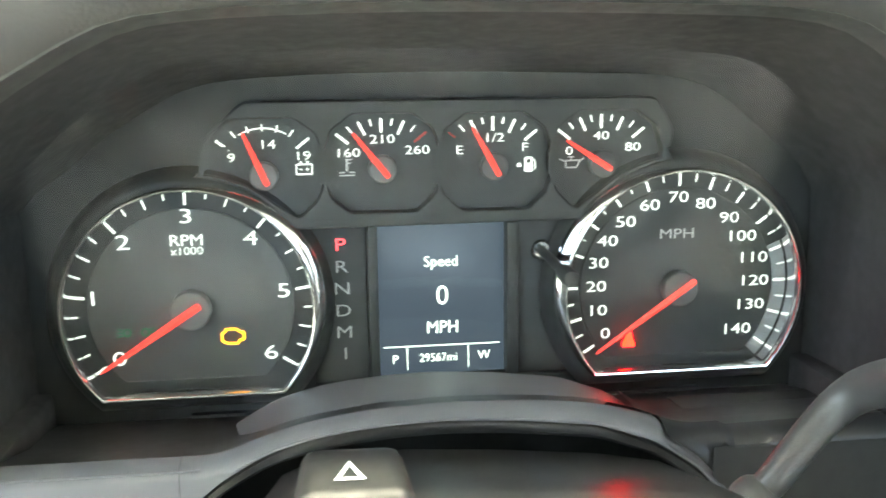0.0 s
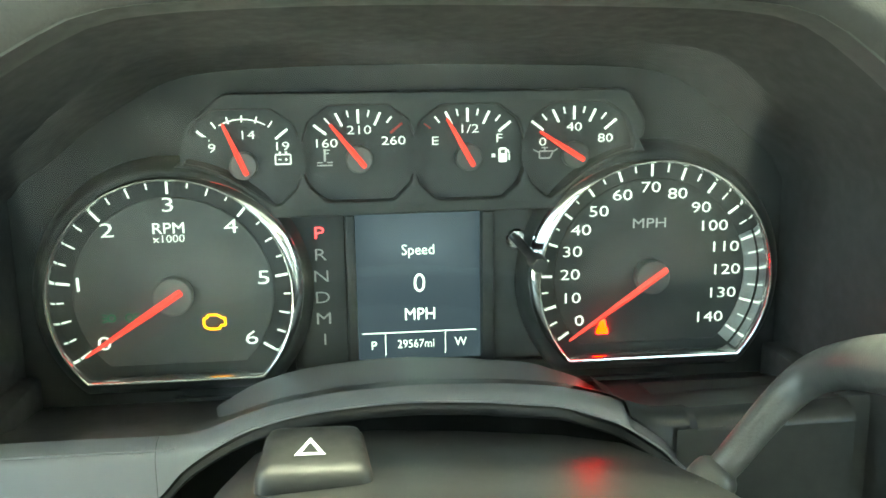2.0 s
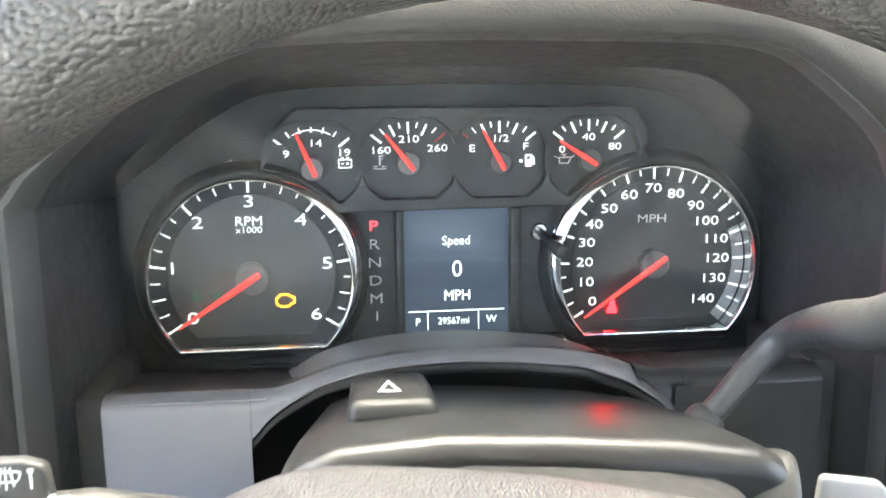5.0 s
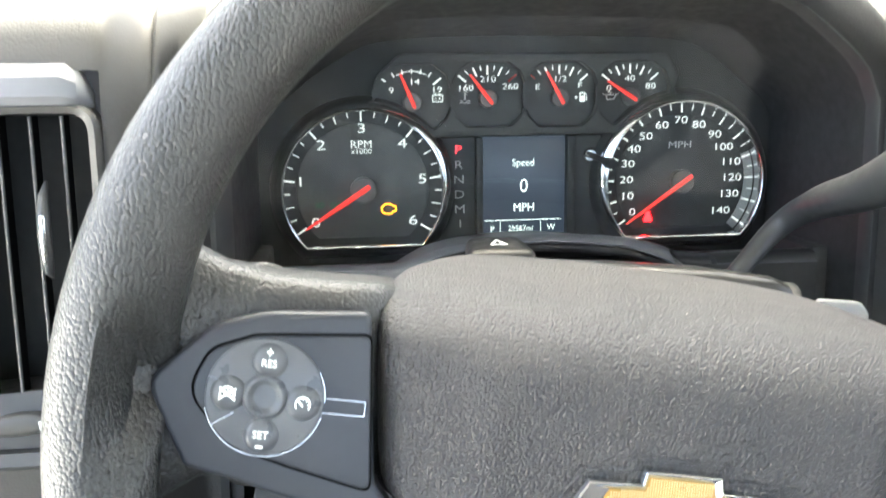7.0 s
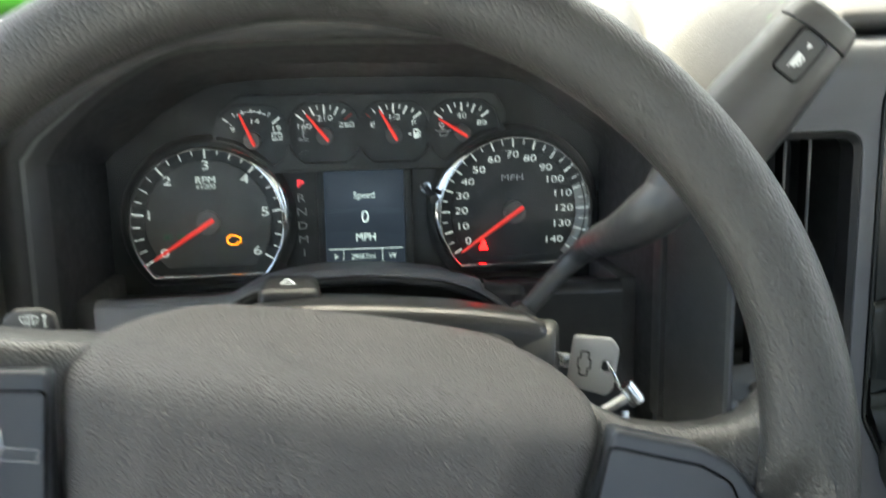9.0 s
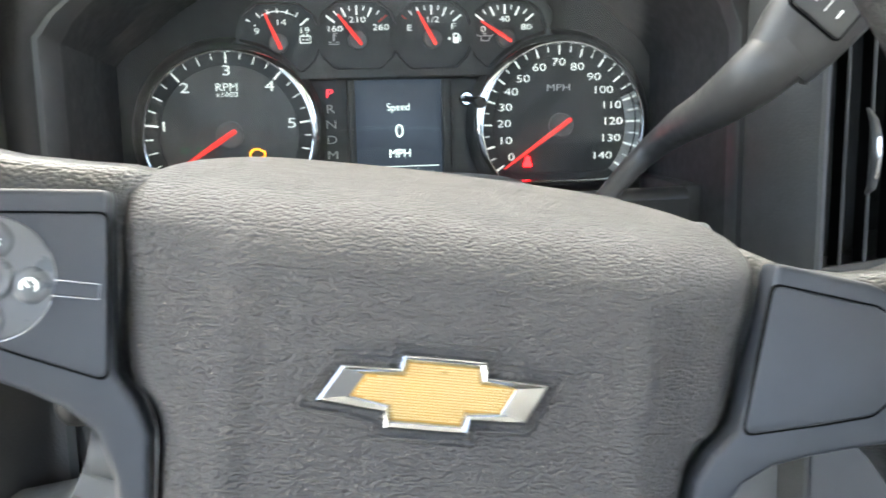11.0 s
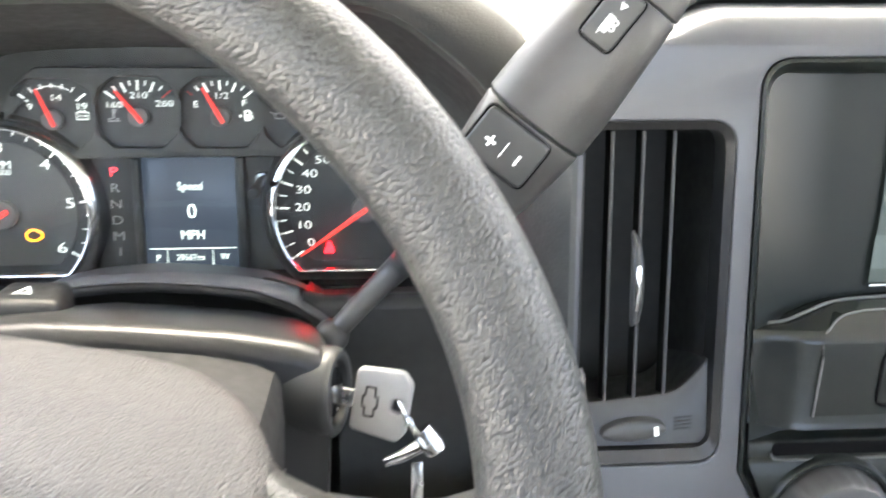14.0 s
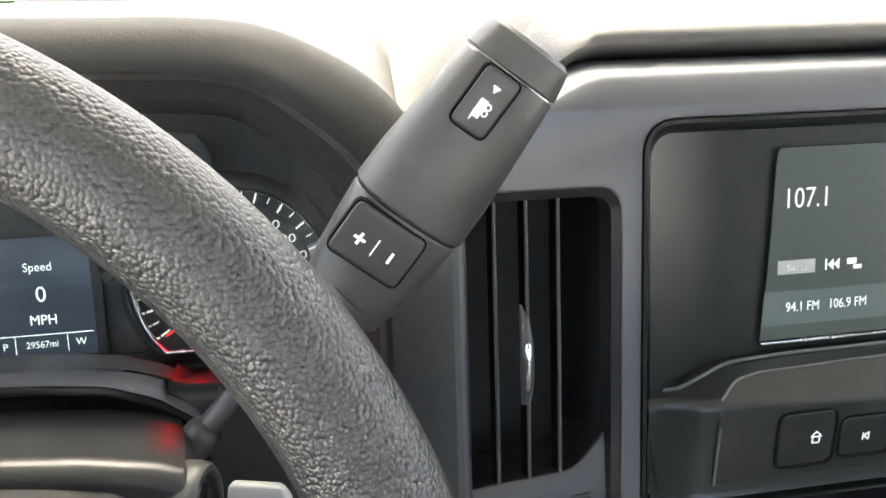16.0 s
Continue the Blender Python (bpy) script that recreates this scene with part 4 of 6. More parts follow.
def arch_band(x):
    """The black band inside the arch, set back under its bead."""
    zl = min(smooth(ARCH_LOW, x, 0.002), bead_top(x) - 0.0034)
    return [(-0.078, zl - 0.0006), (-0.0858, zl - 0.0010), (-0.0866, zl - 0.0020), (-0.0866, zl - 0.0050), (-0.0856, zl - 0.0062), (-0.060, zl - 0.0080), (-0.02, zl - 0.009)]


bm = strip_of(span(-0.179, 0.165, 140), lambda x: ledge_profile(x, x > 0.05)[:5])
structure("cluster_shelf", bm, M_SHELF, "glossy shelf below the dials, darkened for the hood's shade", "trim panel")
bm = strip_of(span(-0.179, ARCH_A - 0.0002, 40), lambda x: ledge_profile(x)[4:])
structure("cluster_ledge", bm, M_ARCH, "satin blue-grey ledge beside the steering column", "trim panel")
# right of the column the ledge's shade is put into its colour
bm = strip_of(span(0.072, 0.165, 50), lambda x: ledge_profile(x, True)[4:])
structure("side_ledge", bm, M_SHELF, "ledge between column and upright, darkened for its shade", "trim panel")
bm = strip_of(span(ARCH_A, ARCH_B, 120), lambda x: ledge_profile(x)[4:])
structure("column_arch", bm, M_ARCH, "dark satin arch over the steering column", "trim panel")
bm = sweep([(x, -0.0868, smooth(ARCH_TOP, x) - 0.0026) for x in span(-0.1785, -0.1050, 20)], 0.0006, n=8)
structure("ledge_trim", bm, M_ARCH, "thin rounded lip along the ledge", "trim panel")
bm = strip_of(span(ARCH_A + 0.0004, ARCH_B - 0.0002, 110), arch_band)
structure("arch_lining", bm, M_SHROUD, "black inner band of the arch over the column", "trim panel")
for x0, x1, y0, y1, z0, z1, bev in ((-0.205, -0.178, -0.085, 0.0, -0.2, -0.040, 0.003), (0.164, 0.182, -0.078, 0.0, -0.2, -0.040, 0.003), (-0.12, 0.12, 0.0, 0.01, -0.2, -0.055, 0), (0.1795, 0.1835, -0.113, 0.0, -0.28, 0.02, 0), (-0.2085, -0.2035, -0.108, 0.0, -0.28, 0.02, 0), (0.10, 0.21, -0.06, -0.05, -0.34, -0.10, 0)):
    structure("lower_recess", box(x0, x1, y0, y1, z0, z1, bev), M_VISOR, "dark recessed wall beside the ledge", "trim panel")
# darker than the left face: the column's shade is in the colour
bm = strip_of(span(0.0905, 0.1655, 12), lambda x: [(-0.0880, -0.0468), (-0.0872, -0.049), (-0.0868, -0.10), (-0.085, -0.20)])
structure("lower_side_panel", bm, M_DARK, "panel beside the ignition lock, darkened for its shade", "trim panel")
knee = rounded([(-0.1835, -0.1440), (0.30, -0.150), (0.30, -0.42), (-0.56, -0.42), (-0.56, -0.199), (-0.2467, -0.1905), (-0.1960, -0.1812), (-0.1880, -0.1640)], [0.004, 0, 0, 0, 0, 0.004, 0.012, 0.02], 6)
bm = plate([knee], -0.152, 0.03, 0.0010, 2)
for v in bm.verts:
    v.co.y -= 0.016 * math.exp(-((v.co.z + 0.172) / 0.012) ** 2)
structure("knee_panel", bm, M_KNEE, "grey vinyl knee panel below the column", "trim panel")
bm = bmesh.new()
strip_of(span(-0.184, 0.30, 20), lambda x: [(-0.140, -0.1445), (-0.1535, -0.1455), (-0.160, -0.151), (-0.1635, -0.160), (-0.1625, -0.171), (-0.156, -0.182), (-0.1525, -0.19)], bm)
structure("knee_roll", bm, M_KNEE, "smooth rolled edge along the knee panel", "trim panel")
bm = bmesh.new()
add_box(bm, -0.2005, -0.075, -0.168, -0.10, -0.1425, -0.100, 0.011, 4)
structure("column_underside", bm, M_UNDER, "dark glossy plastic housing under the column", "trim panel")

# grained upright between hood and vent; its shade is painted into the vinyl
bm = strip_of(span(0.1815, 0.2075, 10), lambda x: [(-0.112 - 0.055 * min(1, max(0, (x - 0.1815) / 0.022)) ** 0.6, z) for z in span(-0.30, 0.060, 12)] + [(-0.110 - 0.053 * min(1, max(0, (x - 0.1815) / 0.022)) ** 0.7, 0.072), (-0.106 - 0.048 * min(1, max(0, (x - 0.1815) / 0.022)), 0.083)])
structure("dashboard_upright", bm, M_UPRIGHT, "grained vinyl upright between hood and vent, darkened for its shade", "dashboard")

# ---- column shroud ----
shroud = thing("steering_column_shroud", (0.0, -0.17, -0.05), "grey plastic steering column shroud", "column shroud")


def shroud_ring(y, grow, lift=0.0, n=30):
    top = [(-0.094, -0.060), (-0.0935, -0.034), (-0.086, -0.0255), (-0.0715, -0.0205), (-0.0341, -0.0184), (0.0051, -0.0208), (0.05, -0.0250), (0.078, -0.0298), (0.0875, -0.0338), (0.0915, -0.041), (0.0922, -0.060)]
    low = [(0.090, -0.10), (0.075, -0.125), (0.0, -0.135), (-0.075, -0.125), (-0.092, -0.10)]
    return [(x * (1 + grow), y, z + lift + (grow * 0.05 if z > -0.05 else 0)) for x, z in top + low]


part("body", loft([shroud_ring(-0.085, -0.12, -0.0165), shroud_ring(-0.11, -0.09, -0.0120), shroud_ring(-0.14, -0.05, -0.0075), shroud_ring(-0.175, -0.018, -0.0025), shroud_ring(-0.1995, 0.0, 0.0), shroud_ring(-0.2035, 0.0, -0.0004), shroud_ring(-0.2068, -0.003, -0.0018), shroud_ring(-0.2090, -0.008, -0.0042), shroud_ring(-0.2098, -0.016, -0.0080)]), M_SHROUD, shroud, angle=30)
part("neck", loft([[(x * 0.78, y, z * 0.92 - 0.010) for x, _, z in shroud_ring(0, 0)] for y in (-0.209, -0.26, -0.34)]), M_BLACK, shroud)
def button_ring(z, d, tilt):
    """An outline of the hazard button at the height z, drawn in by d, its far side raised by tilt."""
    return [(x, y, z + tilt * (y + 0.161) - 0.02 * (x + 0.052)) for x, y in rounded([(-0.0690 + d, -0.1700 + d), (-0.0325 - d, -0.1700 + d), (-0.0350 - d, -0.1360 - d), (-0.0665 + d, -0.1360 - d)], [max(0.001, 0.006 - d)] * 4, 5)]


hz = part("hazard_button", loft([button_ring(-0.040, 0, 0.0), button_ring(-0.0235, 0.0, 0.04), button_ring(-0.0205, 0.0005, 0.06), button_ring(-0.0188, 0.0018, 0.08), button_ring(-0.0178, 0.0036, 0.08), button_ring(-0.0174, 0.0062, 0.08)]), M_HAZARD, shroud, "dark rounded hazard light button", angle=50)
tri = [(-0.0565, -0.1610, -0.01690), (-0.0470, -0.1610, -0.01710), (-0.0518, -0.1500, -0.01600)]
bm = bmesh.new()
c3 = sum((Vector(p) for p in tri), Vector()) / 3
for k in range(3):
    a, b = Vector(tri[k]), Vector(tri[(k + 1) % 3])
    ai, bi = a.lerp(c3, 0.42), b.lerp(c3, 0.42)
    bm.faces.new([bm.verts.new(p + Vector((0, -0.0002, 0.0007))) for p in (a, b, bi, ai)])
part("hazard_triangle", bm, M_WHITE, hz, "white warning triangle")

rng = random.Random(7)
bm = bmesh.new()
for k in range(90):
    x, y = rng.uniform(-0.075, 0.075), rng.uniform(-0.198, -0.12)
    zc = along([(-0.0715, -0.0205), (-0.0341, -0.0184), (0.0051, -0.0208), (0.05, -0.0250), (0.078, -0.0298)], x) + along([(-0.2, 0.0), (-0.175, -0.0025), (-0.14, -0.0075), (-0.11, -0.0120)], y)
    if -0.07 < x < -0.03:
        continue
    r = rng.uniform(0.00004, 0.00008)
    add_box(bm, x - r, x + r * rng.uniform(1, 3), y - r, y + r, zc + 0.00005, zc + 0.00022)
dust = part("dust", bm, M_KEY, shroud, "pale dust specks")
dust["kind"] = "stuff"

# ---- ignition lock and key ----
lock = thing("ignition_lock", (0.094, -0.198, -0.060), "round grey ignition lock on the column's side", "ignition lock")
ax = Vector((0.96, -0.28, 0.0)).normalized()
def lock_ring(d, r, n=28):
    c = Vector((0.0880, -0.1960, -0.0555)) + ax * d
    s = Vector((ax.y, -ax.x, 0))
    return [c + s * r * math.cos(2 * math.pi * k / n) + Vector((0, 0, 1.04)) * r * math.sin(2 * math.pi * k / n) for k in range(n)]
part("cylinder", loft([lock_ring(d, r) for d, r in ((-0.02, 0.0196), (0.0035, 0.0200), (0.0062, 0.0194), (0.0078, 0.0180), (0.0080, 0.0160), (0.0070, 0.0145), (0.0035, 0.0138), (0.0030, 0.001))]), M_LOCK, lock)
part("core", loft([lock_ring(d, r) for d, r in ((0.002, 0.0110), (0.0055, 0.0108), (0.0060, 0.0100), (0.0060, 0.001))]), M_STEEL, lock)
key = thing("ignition_key", (0.112, -0.203, -0.058), "grey plastic car key turned in the ignition lock", "key")
KM = Matrix.Translation((0.1130, -0.2045, -0.0580)) @ Euler((radians(-8), radians(6), radians(-16))).to_matrix().to_4x4()
head = rounded([(-0.012, -0.0135), (0.010, -0.0165), (0.0135, -0.012), (0.0145, 0.010), (0.010, 0.0155), (-0.011, 0.0145)], [0.003, 0.004, 0.004, 0.005, 0.005, 0.003])
kb = plate([head, rounded([(0.0058, -0.0035), (0.0105, -0.0035), (0.0108, 0.0025), (0.0062, 0.0025)], 0.0018)], -0.0032, 0.0064, 0.0014, 3)
bmesh.ops.transform(kb, matrix=KM, verts=kb.verts)
kh = part("head", kb, M_KEY, key)
kb = box(-0.0225, -0.011, -0.0012, 0.0012, -0.004, 0.004, 0.0004)
bmesh.ops.transform(kb, matrix=KM, verts=kb.verts)
part("blade", kb, M_STEEL, key, "steel key blade")
kb = bars(outline([(-0.0058, -0.0065), (-0.0015, -0.0065), (-0.0015, -0.0025), (-0.0002, -0.0025), (-0.0002, 0.0025), (-0.0015, 0.0025), (-0.0015, 0.0065), (-0.0058, 0.0065), (-0.0058, 0.0025), (-0.0070, 0.0025), (-0.0070, -0.0025), (-0.0058, -0.0025)], 0.0009), -0.0031, 0.0004)
bmesh.ops.transform(kb, matrix=KM, verts=kb.verts)
part("mark", kb, M_DARK, kh, "pressed cross-shaped mark")
ring = thing("key_ring", (0.121, -0.207, -0.062), "steel key ring hanging with a chain and tag", "key ring")
rp = [(0.1215 + 0.010 * (1 - math.cos(a)) / 2 * 0.9, -0.2070 + 0.0045 * math.sin(a), -0.0565 - 0.010 * (1 - math.cos(a))) for a in span(0, 2 * math.pi, 33)]
part("ring", sweep(rp, 0.0009, n=8, up=(0.3, 0, 1), caps=(False, False)), M_CHROME, ring)
part("barrel", sweep([(0.1310, -0.2085, -0.070), (0.1365, -0.2095, -0.0775), (0.1380, -0.2100, -0.0800)], [0.0052, 0.0056, 0.0050], n=16), M_STEEL, ring)
part("clip", sweep([(0.1300, -0.213, -0.0760), (0.1220, -0.214, -0.0800), (0.1150, -0.213, -0.0830)], [0.0034, 0.0030, 0.0022], n=12), M_CHROME, ring)
part("tag", box(0.1260, 0.1315, -0.2165, -0.2150, -0.112, -0.082, 0.0006, m=None), M_STEEL, ring)

# ---- gear lever ----
lever = thing("gear_lever", (0.075, -0.140, -0.030), "dark grey column gear lever with a bulky handle", "gear lever")
arm = spline([(0.0780, -0.128, -0.0630), (0.0904, -0.125, -0.0500), (0.0970, -0.1245, -0.0430), (0.1070, -0.122, -0.0330), (0.1170, -0.120, -0.0235), (0.1245, -0.1215, -0.0160), (0.1290, -0.128, -0.0100), (0.1312, -0.141, -0.0040), (0.1315, -0.158, 0.0018), (0.1320, -0.185, 0.0092), (0.1360, -0.208, 0.0190), (0.1430, -0.220, 0.0285), (0.1540, -0.2240, 0.0390)], 6)
ARM_R = [(0.0, 0.0054), (0.25, 0.0060), (0.42, 0.0072), (0.58, 0.0086), (0.75, 0.0108), (0.88, 0.0136), (1.0, 0.0150)]
part("arm", sweep(arm, [along(ARM_R, k / (len(arm) - 1)) for k in range(len(arm))], n=24), M_LEVER, lever)
part("collar", sweep(arm[2:10], [0.0066, 0.0084, 0.0090, 0.0092, 0.0090, 0.0086, 0.0076, 0.0060], n=24), M_LEVER, lever, "raised ring at the lever's root")
HA, HB = Vector((0.1560, -0.2225, 0.0400)), Vector((0.2195, -0.2400, 0.1235))
HD = (HB - HA).normalized()
HS = HD.cross(Vector((0, 1, 0))).normalized()
HF = HD.cross(HS).normalized()


def handle_ring(d, a, b, tilt=0.0, n=32):
    out = []
    for k in range(n):
        t = 2 * math.pi * k / n
        c, s = math.cos(t), math.sin(t)
        c, s = math.copysign(abs(c) ** 0.8, c), math.copysign(abs(s) ** 0.8, s)
        out.append(HA + HD * (d + tilt * c * a) + HS * a * c + HF * b * s)
    return out


def handle(name, rows, m, label=""):
    return part(name, loft([handle_ring(*r) for r in rows]), m, lever, label, angle=32)


HT = 0.0
handle("lower_grip", [(-0.010, 0.0165, 0.0140), (0.004, 0.0195, 0.0158), (0.020, 0.0212, 0.0170, HT), (0.0318, 0.0222, 0.0178, HT), (0.0330, 0.0217, 0.0174, HT)], M_GRIP)
handle("grip", [(0.0336, 0.0216, 0.0172, HT), (0.0348, 0.0228, 0.0182, HT), (0.050, 0.0225, 0.0182, HT), (0.070, 0.0208, 0.0172, HT), (0.0935, 0.0187, 0.0158, HT), (0.0943, 0.0181, 0.0153, HT)], M_GRIP)
handle("end_cap", [(0.0948, 0.0179, 0.0151, HT), (0.0956, 0.0187, 0.0158, HT), (0.1025, 0.0176, 0.0148, HT), (0.1060, 0.0165, 0.0138, HT), (0.1075, 0.0145, 0.0120, HT), (0.1078, 0.001, 0.001, HT)], M_GRIP)


def handle_button(name, d, s, w, h, out, m, label):
    """A button on the handle's front: x across it, z along it, -y outwards."""
    mm = Matrix((-HS, -HF, HD)).transposed().to_4x4()
    mm.translation = HA + HD * d - HS * s + HF * out
    bm = plate([rect(-w / 2, w / 2, -h / 2, h / 2, 0.0028)], -0.0014, 0.004, 0.0012, 3)
    bmesh.ops.transform(bm, matrix=mm, verts=bm.verts)
    b = part(name, bm, m, lever, label)
    bm = plate([rect(-w / 2 - 0.0007, w / 2 + 0.0007, -h / 2 - 0.0007, h / 2 + 0.0007, 0.0034)], -0.0001, 0.004, 0.0)
    bmesh.ops.transform(bm, matrix=mm, verts=bm.verts)
    part("groove", bm, M_JOINT, b, "dark gap round the button")
    return b, mm


shift_b, mm = handle_button("shift_button", 0.0209, -0.0056, 0.0285, 0.0205, 0.0178, M_SWITCH, "black plus and minus rocker")
bm = bars([(-0.0088, -0.0012, -0.0042, -0.0012, 0.0010), (-0.0065, -0.0035, -0.0065, 0.0011, 0.0010), (-0.0002, -0.0044, -0.0002, 0.0022, 0.0004), (0.0064, -0.0034, 0.0064, 0.0008, 0.0010)], -0.0015, 0.0002)
bmesh.ops.transform(bm, matrix=mm, verts=bm.verts)
part("symbol", bm, M_WHITE, shift_b, "white plus and minus signs")
tow_b, mm = handle_button("tow_button", 0.0822, -0.0045, 0.0138, 0.0228, 0.0172, M_SWITCH, "black towing mode button")
bm = bars([(-0.0008, -0.0060, -0.0008, 0.0008, 0.0030), (-0.0018, -0.0076, -0.0018, -0.0055, 0.0005)] + outline(circle(0.0016, -0.0032, 0.0010, 10), 0.0006) + outline(circle(0.0016, -0.0008, 0.0010, 10), 0.0006) + [(0.0, 0.0042, 0.0, 0.0050, 0.0008), (0.0, 0.0050, 0.0, 0.0058, 0.0018), (0.0, 0.0058, 0.0, 0.0066, 0.0028)], -0.0015, 0.0002)
bmesh.ops.transform(bm, matrix=mm, verts=bm.verts)
part("symbol", bm, M_BUTTON, tow_b, "pale trailer symbol")

# ---- turn signal stalk ----
stalk = thing("turn_signal_stalk", (-0.10, -0.20, -0.04), "dark stalk with a grey wash tab and white symbols", "stalk")
part("stem", sweep([(-0.075, -0.185, -0.062), (-0.11, -0.20, -0.050), (-0.15, -0.218, -0.0345), (-0.215, -0.242, -0.0285)], [0.009, 0.0095, 0.0105, 0.0115], n=18), M_LEVER, stalk)
tab = plate([rounded([(-0.191, -0.034), (-0.1575, -0.034), (-0.1605, -0.0115), (-0.1670, -0.0090), (-0.1790, -0.0090), (-0.1840, -0.0125)], [0.001, 0.001, 0.004, 0.003, 0.004, 0.004])], -0.228, 0.006, 0.0012, 3)
tb = part("wash_tab", tab, M_LEVER, stalk, "grey windshield wash tab")
WX, WZ = 0.0013, -0.0028
part("symbol", bars(outline(rounded([(-0.1765 + WX, -0.0125 + WZ), (-0.1700 + WX, -0.0125 + WZ), (-0.1685 + WX, -0.0092 + WZ), (-0.1780 + WX, -0.0092 + WZ)], 0.001, 2), 0.0005) + [(-0.1733 + WX, -0.0150 + WZ, -0.1733 + WX, -0.0078 + WZ, 0.0004), (-0.1755 + WX, -0.014 + WZ, -0.1745 + WX, -0.0080 + WZ, 0.0004), (-0.1710 + WX, -0.014 + WZ, -0.1720 + WX, -0.0080 + WZ, 0.0004), (-0.1660 + WX, -0.0150 + WZ, -0.1660 + WX, -0.0095 + WZ, 0.0006), (-0.1660 + WX, -0.0086 + WZ, -0.1660 + WX, -0.0098 + WZ, 0.0018)], -0.2281, 0.0003), M_BUTTON, tb, "pale wash symbol and arrow")
for sx, sy, signs in ((-0.1840, -0.2398, ((-0.003, 0.003, 0.0026),)), (-0.1692, -0.2338, ((-0.0036, -0.0008, 0.0020), (0.0010, 0.0040, 0.0020), (-0.0046, -0.0036, 0.0032), (0.0040, 0.0049, 0.0032))), (-0.1565, -0.2290, ((-0.003, -0.0012, 0.0022), (-0.0004, 0.0030, 0.0009)))):
    part("print", bars([(sx + a, -0.0212, sx + b, -0.0208, w) for a, b, w in signs], sy, 0.002), M_WHITE, stalk, "white symbols")


# ---- steering wheel, turned a little to the right ----
WM = Matrix.Translation((-0.0271, -0.3653, -0.0451)) @ Euler((0, 0, radians(-1.06))).to_matrix().to_4x4() @ Euler((radians(-9.3), 0, 0)).to_matrix().to_4x4() @ Euler((0, radians(8.5), 0)).to_matrix().to_4x4()
wheel = thing("steering_wheel", (0, 0, 0), "dark grey grained steering wheel with cruise buttons", "steering wheel", m=WM)
RR, RT = 0.1842, 0.0162


def rim_ring(a, n=28):
    """Cross-section of the rim at the angle a: a little fuller near the spokes and flattened inside."""
    c, s = math.cos(a), math.sin(a)
    side = math.exp(-((math.degrees(math.asin(s)) - 6) / 16) ** 2)
    out = []
    for k in range(n):
        t = 2 * math.pi * k / n
        u, v = math.cos(t), math.sin(t)
        ru = RT * (1.0 if u > 0 else 1.0 + 0.20 * side)
        carve = math.exp(-(((RR * s) - 0.0007) / 0.019) ** 2) * ease((0.02 - u) / 0.52) 
        out.append(((RR + ru * u) * c, RT * 1.04 * v * (1 - carve) + max(RT * 1.04 * v, 0.0092) * carve + 0.002 * side * (u < 0) * abs(u), (RR + ru * u) * s))
    return out


N = 144
rows = [rim_ring(2 * math.pi * k / N) for k in range(N)]
bm = bmesh.new()
vs = [[bm.verts.new(p) for p in r] for r in rows]
for i in range(N):
    for j in range(28):
        bm.faces.new((vs[i][j], vs[i][(j + 1) % 28], vs[(i + 1) % N][(j + 1) % 28], vs[(i + 1) % N][j]))
part("rim", bm, M_RIM, wheel, "grained vinyl rim", local=True)


def mirror(points, s):
    return [(s * p[0], *p[1:]) for p in points]


